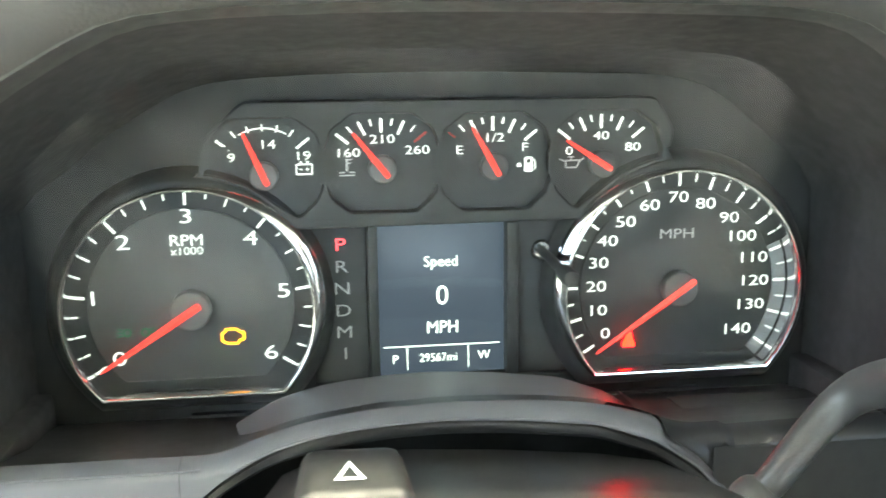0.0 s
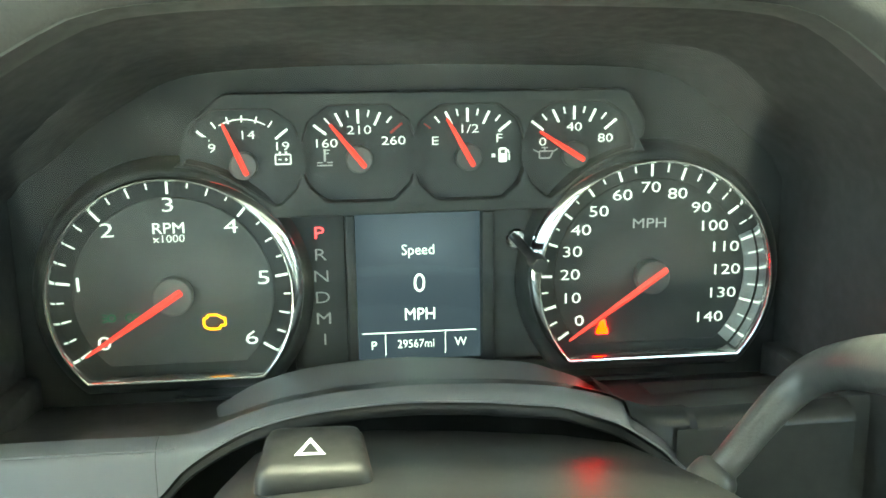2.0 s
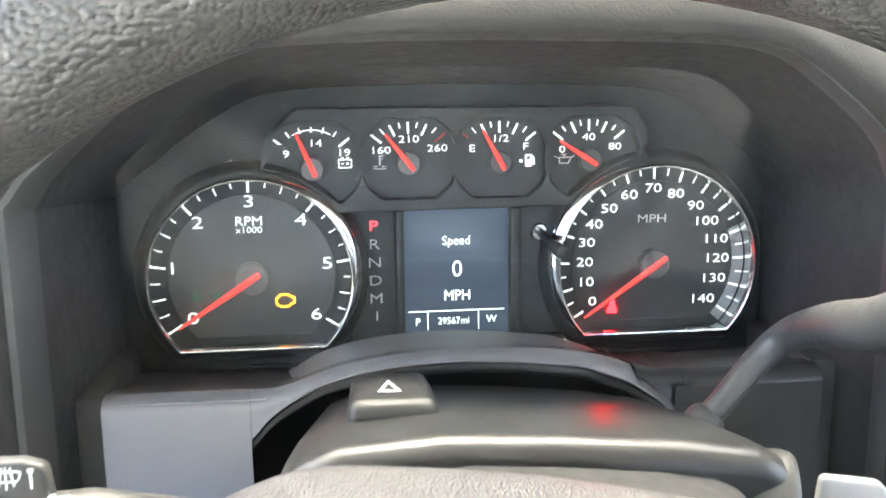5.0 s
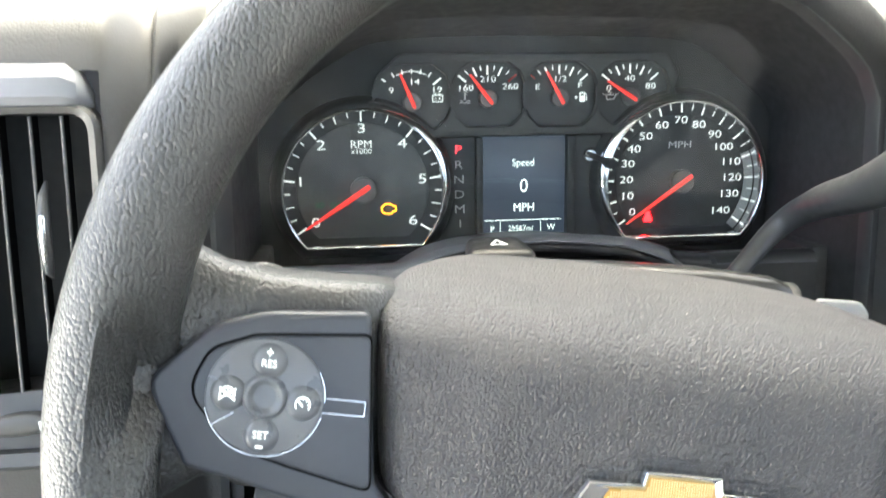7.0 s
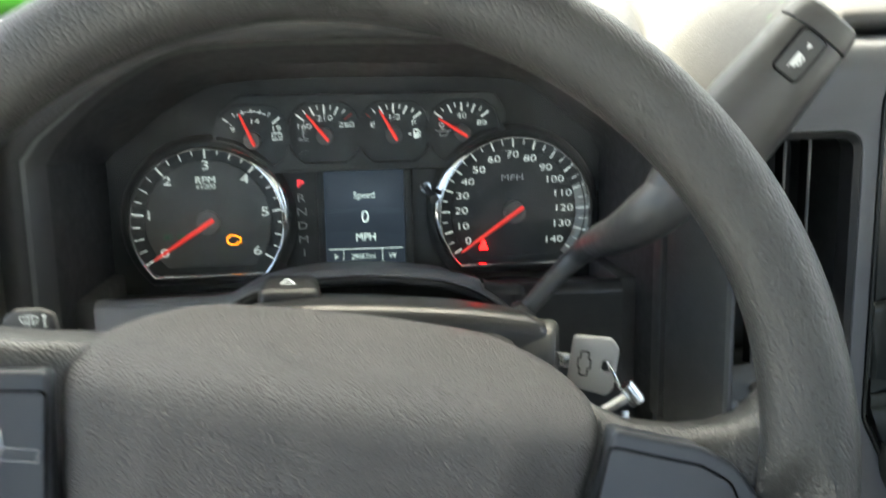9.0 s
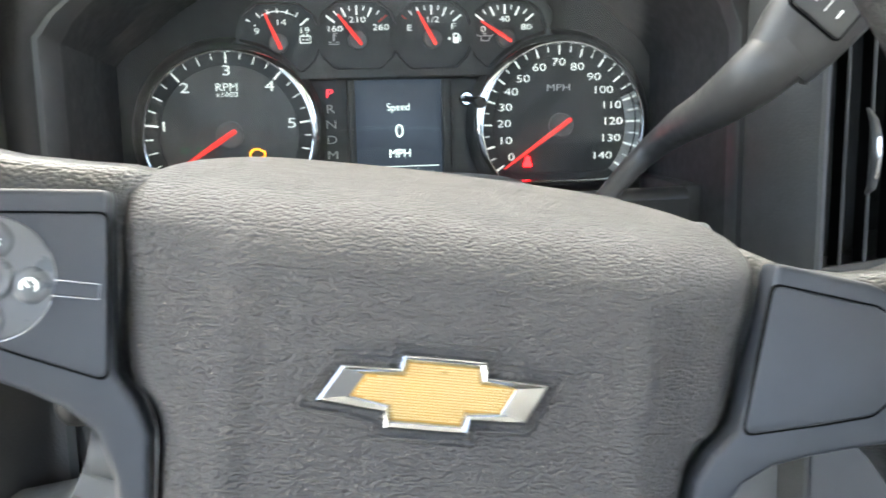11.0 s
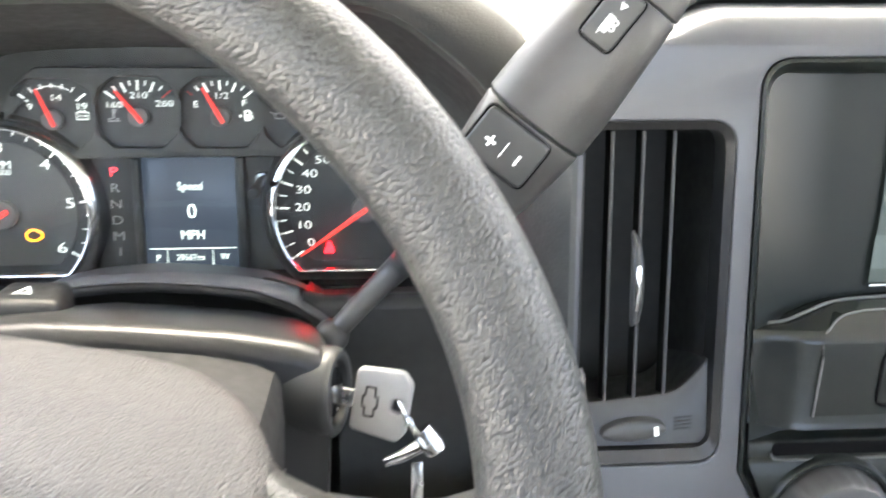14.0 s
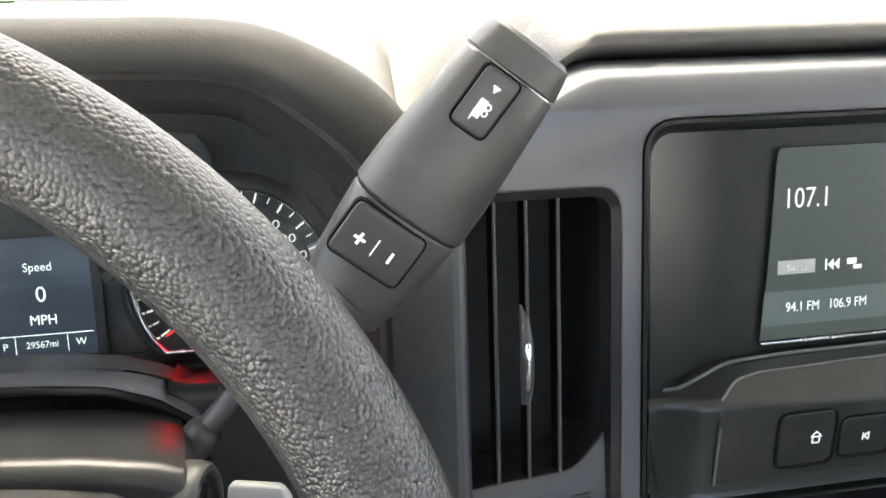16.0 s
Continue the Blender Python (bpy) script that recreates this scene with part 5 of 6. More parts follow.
# grained spokes: from the rim to the hub, above and below the trim
for s in (-1, 1):
    # sections run from the rim inwards: x, height of top edge, height of lower edge, front depth
    secs = [(0.188, 0.080, -0.080, 0.004), (0.181, 0.066, -0.064, 0.005), (0.1745, 0.0550, -0.052, 0.0075), (0.1660, 0.0450, -0.040, 0.0100), (0.155, 0.0395, -0.032, 0.0105), (0.138, 0.0362, -0.029, 0.0115), (0.118, 0.0362, -0.032, 0.0125), (0.1050, 0.0370, -0.034, 0.0150), (0.0985, 0.0365, -0.033, 0.0215), (0.0940, 0.0350, -0.032, 0.0270)]
    if s > 0:
        secs = [(x, zt - 0.0075 * ease((0.186 - x) / 0.02) * ease((x - 0.094) / 0.02), zb, yf) for x, zt, zb, yf in secs]
    rings = []
    for x, zt, zb, yf in secs:
        mid = (zt + zb) / 2
        h = (zt - zb) / 2
        ring = []
        for k in range(24):
            t = 2 * math.pi * k / 24
            c, q = math.cos(t), math.sin(t)
            back = 0.0135 if c > 0 else 0.036
            ring.append((s * x, yf + 0.0135 - back * math.copysign(abs(c) ** 0.8, c), mid + h * math.copysign(abs(q) ** 0.66, q) + (0.001 + 0.009 * max(0, -c)) * (q > 0) * (s < 0) * (x > 0.0935) * max(0.0, min(1.0, (0.165 - x) / 0.03))))
        rings.append(ring)
    part("spoke", loft(rings), M_RIM, wheel, "grained vinyl spoke", local=True)
    outer = rounded(mirror([(-0.1730, 0.0007), (-0.1540, 0.0205), (-0.1390, 0.0258), (-0.1055, 0.0292), (-0.1034, 0.0100), (-0.0984, -0.0245), (-0.0904, -0.0340), (-0.0860, -0.0430), (-0.0840, -0.064), (-0.0816, -0.096), (-0.080, -0.115), (-0.0900, -0.115), (-0.0922, -0.068), (-0.0952, -0.0560), (-0.1015, -0.0435), (-0.1110, -0.0370), (-0.1227, -0.0330), (-0.1444, -0.0275), (-0.1583, -0.0250)], s)[::s], ([0.008, 0.020, 0.024, 0.003] + [0.004] * 15)[::s], 5)
    tr = part("spoke_trim", plate([outer], 0.0055, 0.014, 0.0022, 3), M_TRIM, wheel, "dark blue-grey plastic spoke trim", local=True)
    inner_p = rounded(mirror([(-0.1597, -0.0012), (-0.1537, 0.0126), (-0.1405, 0.0183), (-0.1048, 0.0220), (-0.0996, -0.0272), (-0.1255, -0.0216), (-0.1434, -0.0171)], s)[::s], [0.012, 0.010, 0.006, 0.003, 0.003, 0.006, 0.010][::s], 5)
    part("button_plate", plate([inner_p], 0.0047, 0.006, 0.0007, 2), M_TRIM, tr, local=True)
    gap = plate([rounded(mirror([(-0.1605, -0.0012), (-0.1543, 0.0132), (-0.1407, 0.0190), (-0.1044, 0.0227), (-0.0990, -0.0280), (-0.1257, -0.0223), (-0.1438, -0.0178)], s)[::s], [0.012, 0.010, 0.006, 0.003, 0.003, 0.006, 0.010][::s], 5)], 0.0052, 0.002, 0.0001)
    part("joint", gap, M_JOINT, tr, "dark joint round the plate", local=True)
    cx = -0.1356 * -s
    if s < 0:
        pad = rounded([(cx + 0.0186 * math.cos(a), -0.0003 + 0.0184 * math.sin(a)) for a in [math.pi * 2 * k / 40 for k in range(40)]], 0)
        bp = part("button_pad", plate([pad], 0.0039, 0.003, 0.0007, 2), M_CRUISE, tr, "smooth round cruise control pad", local=True)
        part("pad_tongue", plate([rect(-0.1185, -0.1045, -0.0034, 0.0010, 0.0006)], 0.0041, 0.002, 0.0004), M_TRIM, tr, local=True)
        part("pad_edge", bars(outline(circle(cx, -0.0003, 0.0187, 48), 0.00032)[26:46] + outline(circle(cx, -0.0003, 0.0187, 48), 0.00032)[0:4] + [(-0.1175, 0.0011, -0.1042, 0.0011, 0.0003), (-0.1042, 0.0011, -0.1042, -0.0034, 0.0003), (-0.1042, -0.0034, -0.1175, -0.0036, 0.0003), (-0.1535, 0.0045, -0.1475, 0.0030, 0.0002), (-0.1510, -0.0105, -0.1445, -0.0060, 0.0003)], 0.0041, 0.0004), M_STEEL, bp, "worn pale edge", local=True)
        for bx, bz, txt in ((cx + 0.0003, 0.0110, "RES"), (cx - 0.0113, -0.0002, ""), (cx + 0.0120, -0.0012, ""), (cx + 0.0001, -0.0124, "SET")):
            rr = [[(bx + r * math.cos(2 * math.pi * k / 24), y, bz + r * math.sin(2 * math.pi * k / 24)) for k in range(24)] for r, y in ((0.0058, 0.0046), (0.0056, 0.0039), (0.0050, 0.0034), (0.0042, 0.0029), (0.0030, 0.0026), (0.0015, 0.0025), (0.0003, 0.0025))]
            bt = part("button", loft(rr), M_CRUISE, bp, local=True, angle=60)
            if txt:
                sy = bars([(bx - 0.0010, bz + 0.0030, bx + 0.0010, bz + 0.0030, 0.0005), (bx, bz + 0.0020, bx, bz + 0.0040, 0.0005)] if txt == "RES" else [(bx - 0.0011, bz - 0.0032, bx + 0.0011, bz - 0.0032, 0.0005)], 0.0020, 0.0012)
                part("label", merge(words(txt, 0.0023, bx, 0.0023, bz + (-0.0006 if txt == "RES" else 0.0004), 0.95, 0.0004, bold=0.0), sy), M_WHITE, bt, local=True)
            else:
                arc = [(bx + 0.0027 * math.cos(a), bz + 0.0027 * math.sin(a)) for a in [radians(d) for d in range(-35, 216, 25)]]
                st = [(a[0], a[1], b[0], b[1], 0.0005) for a, b in zip(arc, arc[1:])] + [(bx, bz - 0.0006, bx - 0.0022, bz + 0.0018, 0.0006)]
                st += [(bx + 0.0017 * math.cos(radians(d)), bz + 0.0017 * math.sin(radians(d)), bx + 0.0025 * math.cos(radians(d)), bz + 0.0025 * math.sin(radians(d)), 0.0004) for d in (0, 45, 90)]
                if bx < cx - 0.005:
                    st += [(bx - 0.003, bz - 0.002, bx + 0.003, bz + 0.0022, 0.0006), (bx - 0.003, bz + 0.0022, bx + 0.003, bz - 0.002, 0.0006)]
                st = [(bx + (a - bx) * 0.85, bz + (b - bz) * 0.85, bx + (c - bx) * 0.85, bz + (d - bz) * 0.85, w * 0.8) for a, b, c, d, w in st]
                part("label", bars(st, 0.0020, 0.0012), M_WHITE, bt, local=True)
        rr = [[(cx + r * math.cos(2 * math.pi * k / 28), y, -0.0003 + r * math.sin(2 * math.pi * k / 28)) for k in range(28)] for r, y in ((0.0074, 0.0046), (0.0072, 0.0038), (0.0064, 0.0029), (0.0057, 0.0027), (0.0051, 0.0029), (0.0044, 0.0036), (0.0030, 0.0041), (0.0004, 0.0043))]
        part("dimple", loft(rr), M_CRUISE, bp, "dished centre of the pad", local=True)

# airbag cover: a padded shield, higher in the middle, falling back at its edges
COVER = [(-0.1030, 0.0300), (-0.0965, 0.0395), (-0.0850, 0.0455), (-0.0650, 0.0505), (-0.0390, 0.0522), (0.0, 0.0530), (0.0390, 0.0522), (0.0650, 0.0505), (0.0850, 0.0455), (0.0965, 0.0395), (0.1030, 0.0300), (0.1010, 0.0100), (0.0960, -0.0240), (0.0880, -0.0330), (0.0835, -0.0420), (0.0815, -0.0640), (0.0790, -0.0960), (0.0700, -0.1130), (0.0400, -0.1230), (0.0, -0.1260), (-0.0400, -0.1230), (-0.0700, -0.1130), (-0.0790, -0.0960), (-0.0815, -0.0640), (-0.0835, -0.0420), (-0.0880, -0.0330), (-0.0960, -0.0240), (-0.1010, 0.0100)]
cover_loop = [(p.x, p.z) for p in spline([(x, 0, z) for x, z in COVER + COVER[:1]], 4)[:-1]]
SHOULDER = [(-1.0, 0.0), (0.008, 0.0), (0.014, 0.0012), (0.020, 0.0036), (0.026, 0.0075), (0.032, 0.0140), (0.038, 0.0250), (0.044, 0.0450), (0.0495, 0.0700), (0.053, 0.0900)]


def soft(d, e):
    return (d + math.sqrt(d * d + e * e)) / 2


def crown(x, z):
    """Depth of the pad's front: a flat centre, side facets past the creases, a long shoulder at the top."""
    side = soft(abs(x) - 0.065, 0.005)
    low = max(0.0, -z - 0.085) / 0.04
    fold = max(0.0, min(1.0, (0.022 - z) / 0.02))
    return 0.0008 + 0.31 * side * (0.5 + 0.5 * fold) + smooth(SHOULDER, z, 0.0012) + 0.02 * low ** 2 - 0.0016 * fold * math.exp(-((abs(x) - 0.064) / 0.005) ** 2)


def cover_ring(inset_by, back, k=1.0):
    out = []
    for x, z in cover_loop:
        v = Vector((x, z + 0.03))
        f = (1 - inset_by / v.length) * k
        px, pz = v.x * f, -0.03 + v.y * f
        out.append((px, crown(px, pz) + back, pz))
    return out


rings = [cover_ring(0.0015, 0.024), cover_ring(0, 0.016), cover_ring(0, 0.0075), cover_ring(0.0006, 0.0046), cover_ring(0.0022, 0.0022), cover_ring(0.0048, 0.0006)]
rings += [cover_ring(0.0075, 0.0, k) for k in (1.0, 0.97, 0.94, 0.91, 0.88, 0.85, 0.82, 0.79, 0.76, 0.73, 0.70, 0.67, 0.64, 0.61, 0.58, 0.54, 0.5, 0.45, 0.4, 0.34, 0.28, 0.2, 0.1)]
part("airbag_cover", loft(rings), M_COVER, wheel, "grey grained airbag cover", local=True, angle=60)
def gap_ring(back):
    return [(x * (0.93 if z > 0.034 else 1), y + back, z - (0.008 if z > 0.034 else 0)) for x, y, z in cover_ring(-0.0020, 0.0)]


part("cover_gap", loft([gap_ring(0.010), gap_ring(0.03)] + [cover_ring(0.02, 0.03)], caps=(False, False)), M_BLACK, wheel, "dark joint round the cover", local=True)
part("hub", loft([[(r * math.cos(2 * math.pi * k / 32), y, -0.03 + r * math.sin(2 * math.pi * k / 32)) for k in range(32)] for r, y in ((0.066, 0.026), (0.064, 0.06), (0.055, 0.09), (0.05, 0.13))]), M_BLACK, wheel, local=True)

# badge: a slanted cross in gold inside a chrome surround
CROSS = [(-0.0362, -0.0262), (-0.0300, -0.0157), (-0.0140, -0.0152), (-0.0132, -0.0113), (0.0104, -0.0113), (0.0112, -0.0157), (0.0290, -0.0163), (0.0230, -0.0280), (0.0075, -0.0284), (0.0068, -0.0323), (-0.0165, -0.0323), (-0.0173, -0.0279)]
CROSS = [(x * 1.08 + 0.001, -0.0215 + (z + 0.0215) * 1.08) for x, z in CROSS]


def inset(loop, d):
    out = []
    n = len(loop)
    area = sum(a[0] * b[1] - b[0] * a[1] for a, b in zip(loop, loop[1:] + loop[:1]))
    sg = 1 if area > 0 else -1
    for i in range(n):
        p0, p, p1 = (Vector(loop[j % n]) for j in (i - 1, i, i + 1))
        e0, e1 = (p - p0).normalized(), (p1 - p).normalized()
        n0, n1 = Vector((-e0.y, e0.x)) * sg, Vector((-e1.y, e1.x)) * sg
        b = (n0 + n1)
        b = b / max(0.3, b.length_squared) * 2
        q = p + b * d
        out.append((q.x, q.y))
    return out


def cross_ring(d, ends):
    """The cross drawn in by d, and its slanted ends by more."""
    loop = inset(CROSS, d)
    return [(x + (ends if i in (0, 1) else -ends if i in (6, 7) else 0), z) for i, (x, z) in enumerate(loop)]


badge = part("badge", loft([[(x, y, z) for x, z in cross_ring(d, e)] for d, e, y in ((-0.0006, 0, 0.004), (-0.0004, 0, -0.0016), (0.0002, 0, -0.0028), (0.0007, 0.0002, -0.0031), (0.0010, 0.0006, -0.0029), (0.0024, 0.0058, -0.0012), (0.0026, 0.0061, -0.0008))], caps=(False, False)), M_POLISHED, wheel, "gold slanted cross badge in a chrome surround", local=True, angle=20)
part("seat", loft([[(x, y, z) for x, z in cross_ring(d, 0)] for d, y in ((-0.0046, 0.0016), (-0.0040, 0.0002), (-0.0034, -0.0003), (-0.0029, -0.0002), (-0.0023, 0.0010), (-0.0005, 0.0013))], caps=(False, False)), M_COVER, badge, "grey pressed rim of the pocket round the badge", local=True, angle=60)
fill = cross_ring(0.0021, 0.0060)
gold = part("fill", plate([fill], -0.0010, 0.002, 0.0001), M_GOLD, badge, "gold fill with a fine grid", local=True)


def inside(p, loop):
    c = False
    for a, b in zip(loop, loop[1:] + loop[:1]):
        if (a[1] > p[1]) != (b[1] > p[1]) and p[0] < (b[0] - a[0]) * (p[1] - a[1]) / (b[1] - a[1]) + a[0]:
            c = not c
    return c


gb = bmesh.new()
small = cross_ring(0.0028, 0.0066)
step = 0.00085
for i in range(90):
    for j in range(32):
        px, pz = -0.0395 + step * i, -0.0340 + step * j
        if inside((px, pz), small):
            h = step * 0.34
            q = [(px - h, pz - h), (px + h, pz - h), (px + h, pz + h), (px - h, pz + h)]
            a = [gb.verts.new((x, -0.0010, z)) for x, z in q]
            t = [gb.verts.new((px + (x - px) * 0.7, -0.00125, pz + (z - pz) * 0.7)) for x, z in q]
            gb.faces.new(t)
            for k in range(4):
                gb.faces.new((a[k], a[(k + 1) % 4], t[(k + 1) % 4], t[k]))
gr = part("grid_relief", gb, M_GOLDGRID, badge, local=True, angle=10)
gr["kind"] = "stuff"


# ---- air vents ----
def vent(x0, x1, z0, z1, y, slats, knob_at, lever_z, label, bar):
    """An upright vent: frame, dark well, upright slats, knob, and the wheel below them."""
    v = thing("air_vent", ((x0 + x1) / 2, y, (z0 + z1) / 2), label, "air vent", "dashboard vents")
    zs = lever_z + 0.009
    lo = rect(x0 - 0.0045, x1 + 0.0050, z0 - 0.0085, z1 + 0.0050, 0.014, 6)
    li = rect(x0, x1, z0, z1, 0.010, 6)
    n = len(lo)
    part("frame", loft([[(x, y + 0.012, z) for x, z in lo], [(x, y - 0.0015, z) for x, z in lo], [(x * 0.7 + u * 0.3, y - 0.0035, z * 0.7 + w * 0.3) for (x, z), (u, w) in zip(lo, li)], [(x, y - 0.001, z) for x, z in li], [(x, y + 0.014, z) for x, z in li]], caps=(False, False)), M_LEVER if bar else M_SHROUD, v, "dark grey frame")
    bmw = loft([[(x, y + 0.010, z) for x, z in rect(x0 - 0.001, x1 + 0.001, z0 - 0.001, z1 + 0.001, 0.010, 6)], [(x, y + 0.07, z) for x, z in rect(x0 + 0.004, x1 - 0.004, z0 + 0.004, z1 - 0.004, 0.008, 6)]], caps=(False, True))
    part("well", bmw, M_WELL, v, "deep black well")
    for sx in slats:
        # each slat's shade and lit edge are split into two colours
        sl = part("slat", loft([[(sx - 0.0008, y + 0.010, z), (sx - 0.0009, y + 0.0092, z), (sx, y + 0.0080, z), (sx + 0.0009, y + 0.0092, z), (sx + 0.0008, y + 0.010, z), (sx + 0.0005, y + 0.020, z), (sx - 0.0005, y + 0.020, z)] for z in (zs, z1 - 0.0015)]), M_JOINT, v, "thin slat, its body blackened for the well's shade")
        part("edge", sweep([(sx, y + 0.0086, zs), (sx, y + 0.0082, (zs + z1) / 2), (sx, y + 0.0086, z1 - 0.0015)], 0.00095, n=8, up=(0, 1, 0)), M_SLAT, sl, "front edge paler where light falls")
    kx, kz = knob_at
    kn = part("knob", sweep([(kx, y + 0.0045, kz - 0.0215), (kx, y + 0.0000, kz - 0.018), (kx, y - 0.0022, kz - 0.009), (kx, y - 0.0028, kz), (kx, y - 0.0022, kz + 0.010), (kx, y + 0.0010, kz + 0.019), (kx, y + 0.0075, kz + 0.025)], [0.0010, 0.0024, 0.0031, 0.0033, 0.0031, 0.0024, 0.0008], n=18, up=(0, 1, 0)), M_SLAT, v, "dark knob")
    part("knob_inlay", sweep([(kx, y + 0.0010, kz - 0.019), (kx, y - 0.0042, kz - 0.010), (kx, y - 0.0050, kz), (kx, y - 0.0044, kz + 0.008), (kx, y - 0.0020, kz + 0.0145)], [0.0009, 0.0016, 0.0018, 0.0019, 0.0011], n=12, up=(0, 1, 0)), M_CHROME, kn, "chrome inlay")
    def face_top(x):
        return lever_z + 0.013 + 0.006 * (x - x0) / (x1 - x0) + 0.017 * max(0.0, 1 - (x1 - x) / 0.02) ** 1.7

    tray = loft([[(x, y + yy, k * (face_top(x) + dz) + (1 - k) * (z0 + 0.001)) for x in span(x0 + 0.0005, x1 - 0.0005, 18)] for yy, dz, k in ((0.06, -0.008, 1), (0.020, -0.003, 1), (0.0090, -0.0004, 1), (0.0078, -0.0006, 1), (0.0070, -0.0018, 1), (0.004, 0.0, 0.35), (0.003, 0.0, 0))], closed=False)
    part("lower_face", tray, M_SWITCH, v, "grey face below the slats")
    cx = (x0 + x1) / 2
    ww = loft([[(cx - 0.005 + (0.0165 * math.cos(t)), y + dy, lever_z + 0.0012 * math.cos(t) + 0.0052 * sc * math.sin(t)) for t in [2 * math.pi * k / 24 for k in range(24)]] for dy, sc in ((0.008, 1.15), (0.0005, 1.1), (-0.0005, 0.95), (-0.0012, 0.5), (-0.0013, 0.05))])
    wl = part("thumb_wheel", ww, M_LEVER, v, "grey thumb wheel with a white mark")
    part("mark", bars([(cx + 0.0058, lever_z + 0.0025, cx + 0.0064, lever_z - 0.0020, 0.0022)], y - 0.0012, 0.0006), M_WHITE, wl)
    part("grooves", bars([(cx + 0.0165, lever_z + d, cx + 0.0255, lever_z + d + 0.0008, 0.0006) for d in (-0.001, 0.001, 0.003, 0.005)], y + 0.0035, 0.0003), M_DARK, v)
    return v


vent(0.2115, 0.2795, -0.103, 0.0575, -0.163, (0.2268, 0.2420, 0.2573), (0.2384, -0.0175), -0.0935, "upright black air vent with a chrome-tipped knob", False)
lv = vent(-0.3310, -0.2520, -0.112, 0.0560, -0.172, (-0.3110, -0.2960, -0.2808, -0.2660), (-0.2755, -0.002), -0.098, "upright black air vent with a chrome-tipped knob", True)
part("top_bar", loft([[(x, y, z) for y, z in ((-0.160, 0.0575), (-0.174, 0.0585), (-0.1785, 0.064), (-0.178, 0.073), (-0.172, 0.0785), (-0.160, 0.080))] for x in span(-0.334, -0.262, 6)] + [[(x, y, z) for y, z in ((-0.160, 0.0575), (-0.172, 0.0585), (-0.176, 0.063), (-0.1755, 0.070), (-0.170, 0.0740), (-0.160, 0.075))] for x in (-0.255,)] + [[(-0.2505, y, z) for y, z in ((-0.160, 0.0575), (-0.166, 0.0585), (-0.168, 0.060), (-0.168, 0.062), (-0.166, 0.0640), (-0.160, 0.065))]], caps=(True, True)), M_SATIN, lv, "satin silver-grey bar")

# ---- centre stack ----
bm = plate([[(0.2078, -0.40), (0.62, -0.40), (0.62, 0.0976), (0.2078, 0.0976)], rect(0.2075 + 0.0006, 0.2835, -0.1105, 0.0615, 0.013, 6),
            rounded([(0.2940, -0.1150), (0.345, -0.215), (0.56, -0.215), (0.56, 0.0905), (0.2940, 0.0905)], [0.006, 0.004, 0.004, 0.014, 0.016], 6)], -0.1665, 0.012, 0.0014, 3)
strip_of(span(0.246, 0.62, 50), lambda x: [(y, 0.0962 + (z - 0.0962) * max(0.02, ease((x - 0.228) / 0.05))) for y, z in [(-0.1665, 0.0962), (-0.1658, 0.1005), (-0.1638, 0.1050), (-0.1605, 0.1092), (-0.1555, 0.1128), (-0.149, 0.1152), (-0.140, 0.1166), (-0.10, 0.118)]], bm)
structure("centre_stack", bm, M_STACK, "satin blue-grey centre stack panel", "centre stack")
bm = bmesh.new()
add_box(bm, 0.62, 1.25, -0.16, -0.10, -0.40, 0.11, 0.004)
structure("dashboard_far_side", bm, M_PAD, "grey vinyl passenger side of the dashboard", "dashboard")

radio = thing("car_radio", (0.40, -0.155, 0.03), "black car radio with a lit touch screen", "car radio")
ro = rounded([(0.2942, -0.1150), (0.3452, -0.215), (0.56, -0.215), (0.56, 0.0902), (0.2942, 0.0902)], [0.006, 0.004, 0.004, 0.014, 0.016], 6)
ri = rounded([(0.3000, -0.1135), (0.3500, -0.211), (0.555, -0.211), (0.555, 0.0830), (0.3000, 0.0830)], [0.006, 0.004, 0.004, 0.012, 0.013], 6)
part("surround", loft([[(x, -0.160, z) for x, z in ro], [(x, -0.1672, z) for x, z in ro], [(x * 0.75 + u * 0.25, -0.1680, z * 0.75 + w * 0.25) for (x, z), (u, w) in zip(ro, ri)], [(x * 0.2 + u * 0.8, -0.163, z * 0.2 + w * 0.8) for (x, z), (u, w) in zip(ro, ri)], [(x, -0.154, z) for x, z in ri]], caps=(False, False)), M_RADIO, radio)
part("fascia", loft([[(x, -0.152 - 0.011 * (1 - min(1, (x - 0.2985) / 0.034)) ** 2 - 0.004 * max(0, (0.05 - z) / 0.17), z) for x in span(0.2985, 0.556, 14)] for z in span(-0.121, 0.084, 12)], closed=False), M_RADIO, radio, "glossy black fascia")
scr = part("touch_screen", loft([[(xl, -0.1548 - 0.004 * max(0, (0.05 - z) / 0.17), z), (0.50, -0.1548 - 0.004 * max(0, (0.05 - z) / 0.17), z)] for xl, z in ((0.3595, -0.0205), (0.3633, 0.015), (0.3668, 0.0700), (0.3685, 0.0735))], closed=False), M_RADIOSCREEN, radio, "lit grey touch screen")
part("screen_bar", loft([[(xl, -0.1552 - 0.004 * max(0, (0.05 - z) / 0.17), z), (0.50, -0.1552 - 0.004 * max(0, (0.05 - z) / 0.17), z)] for xl, z in ((0.3600, -0.0135), (0.3615, 0.0035))], closed=False), M_RADIOBAR, scr)
part("screen_edge", box(0.3590, 0.50, -0.1590, -0.1560, -0.0222, -0.0208, 0.0003), M_STEEL, scr)
part("screen_text", words("107.1", 0.0098, 0.3832, -0.1553, 0.0492, 0.82, 0.0001), M_RADIOTEXT, scr)
part("screen_text", words("94.1 FM", 0.0048, 0.3822, -0.1565, -0.0046, 0.82, 0.0001), M_RADIOTEXT, scr)
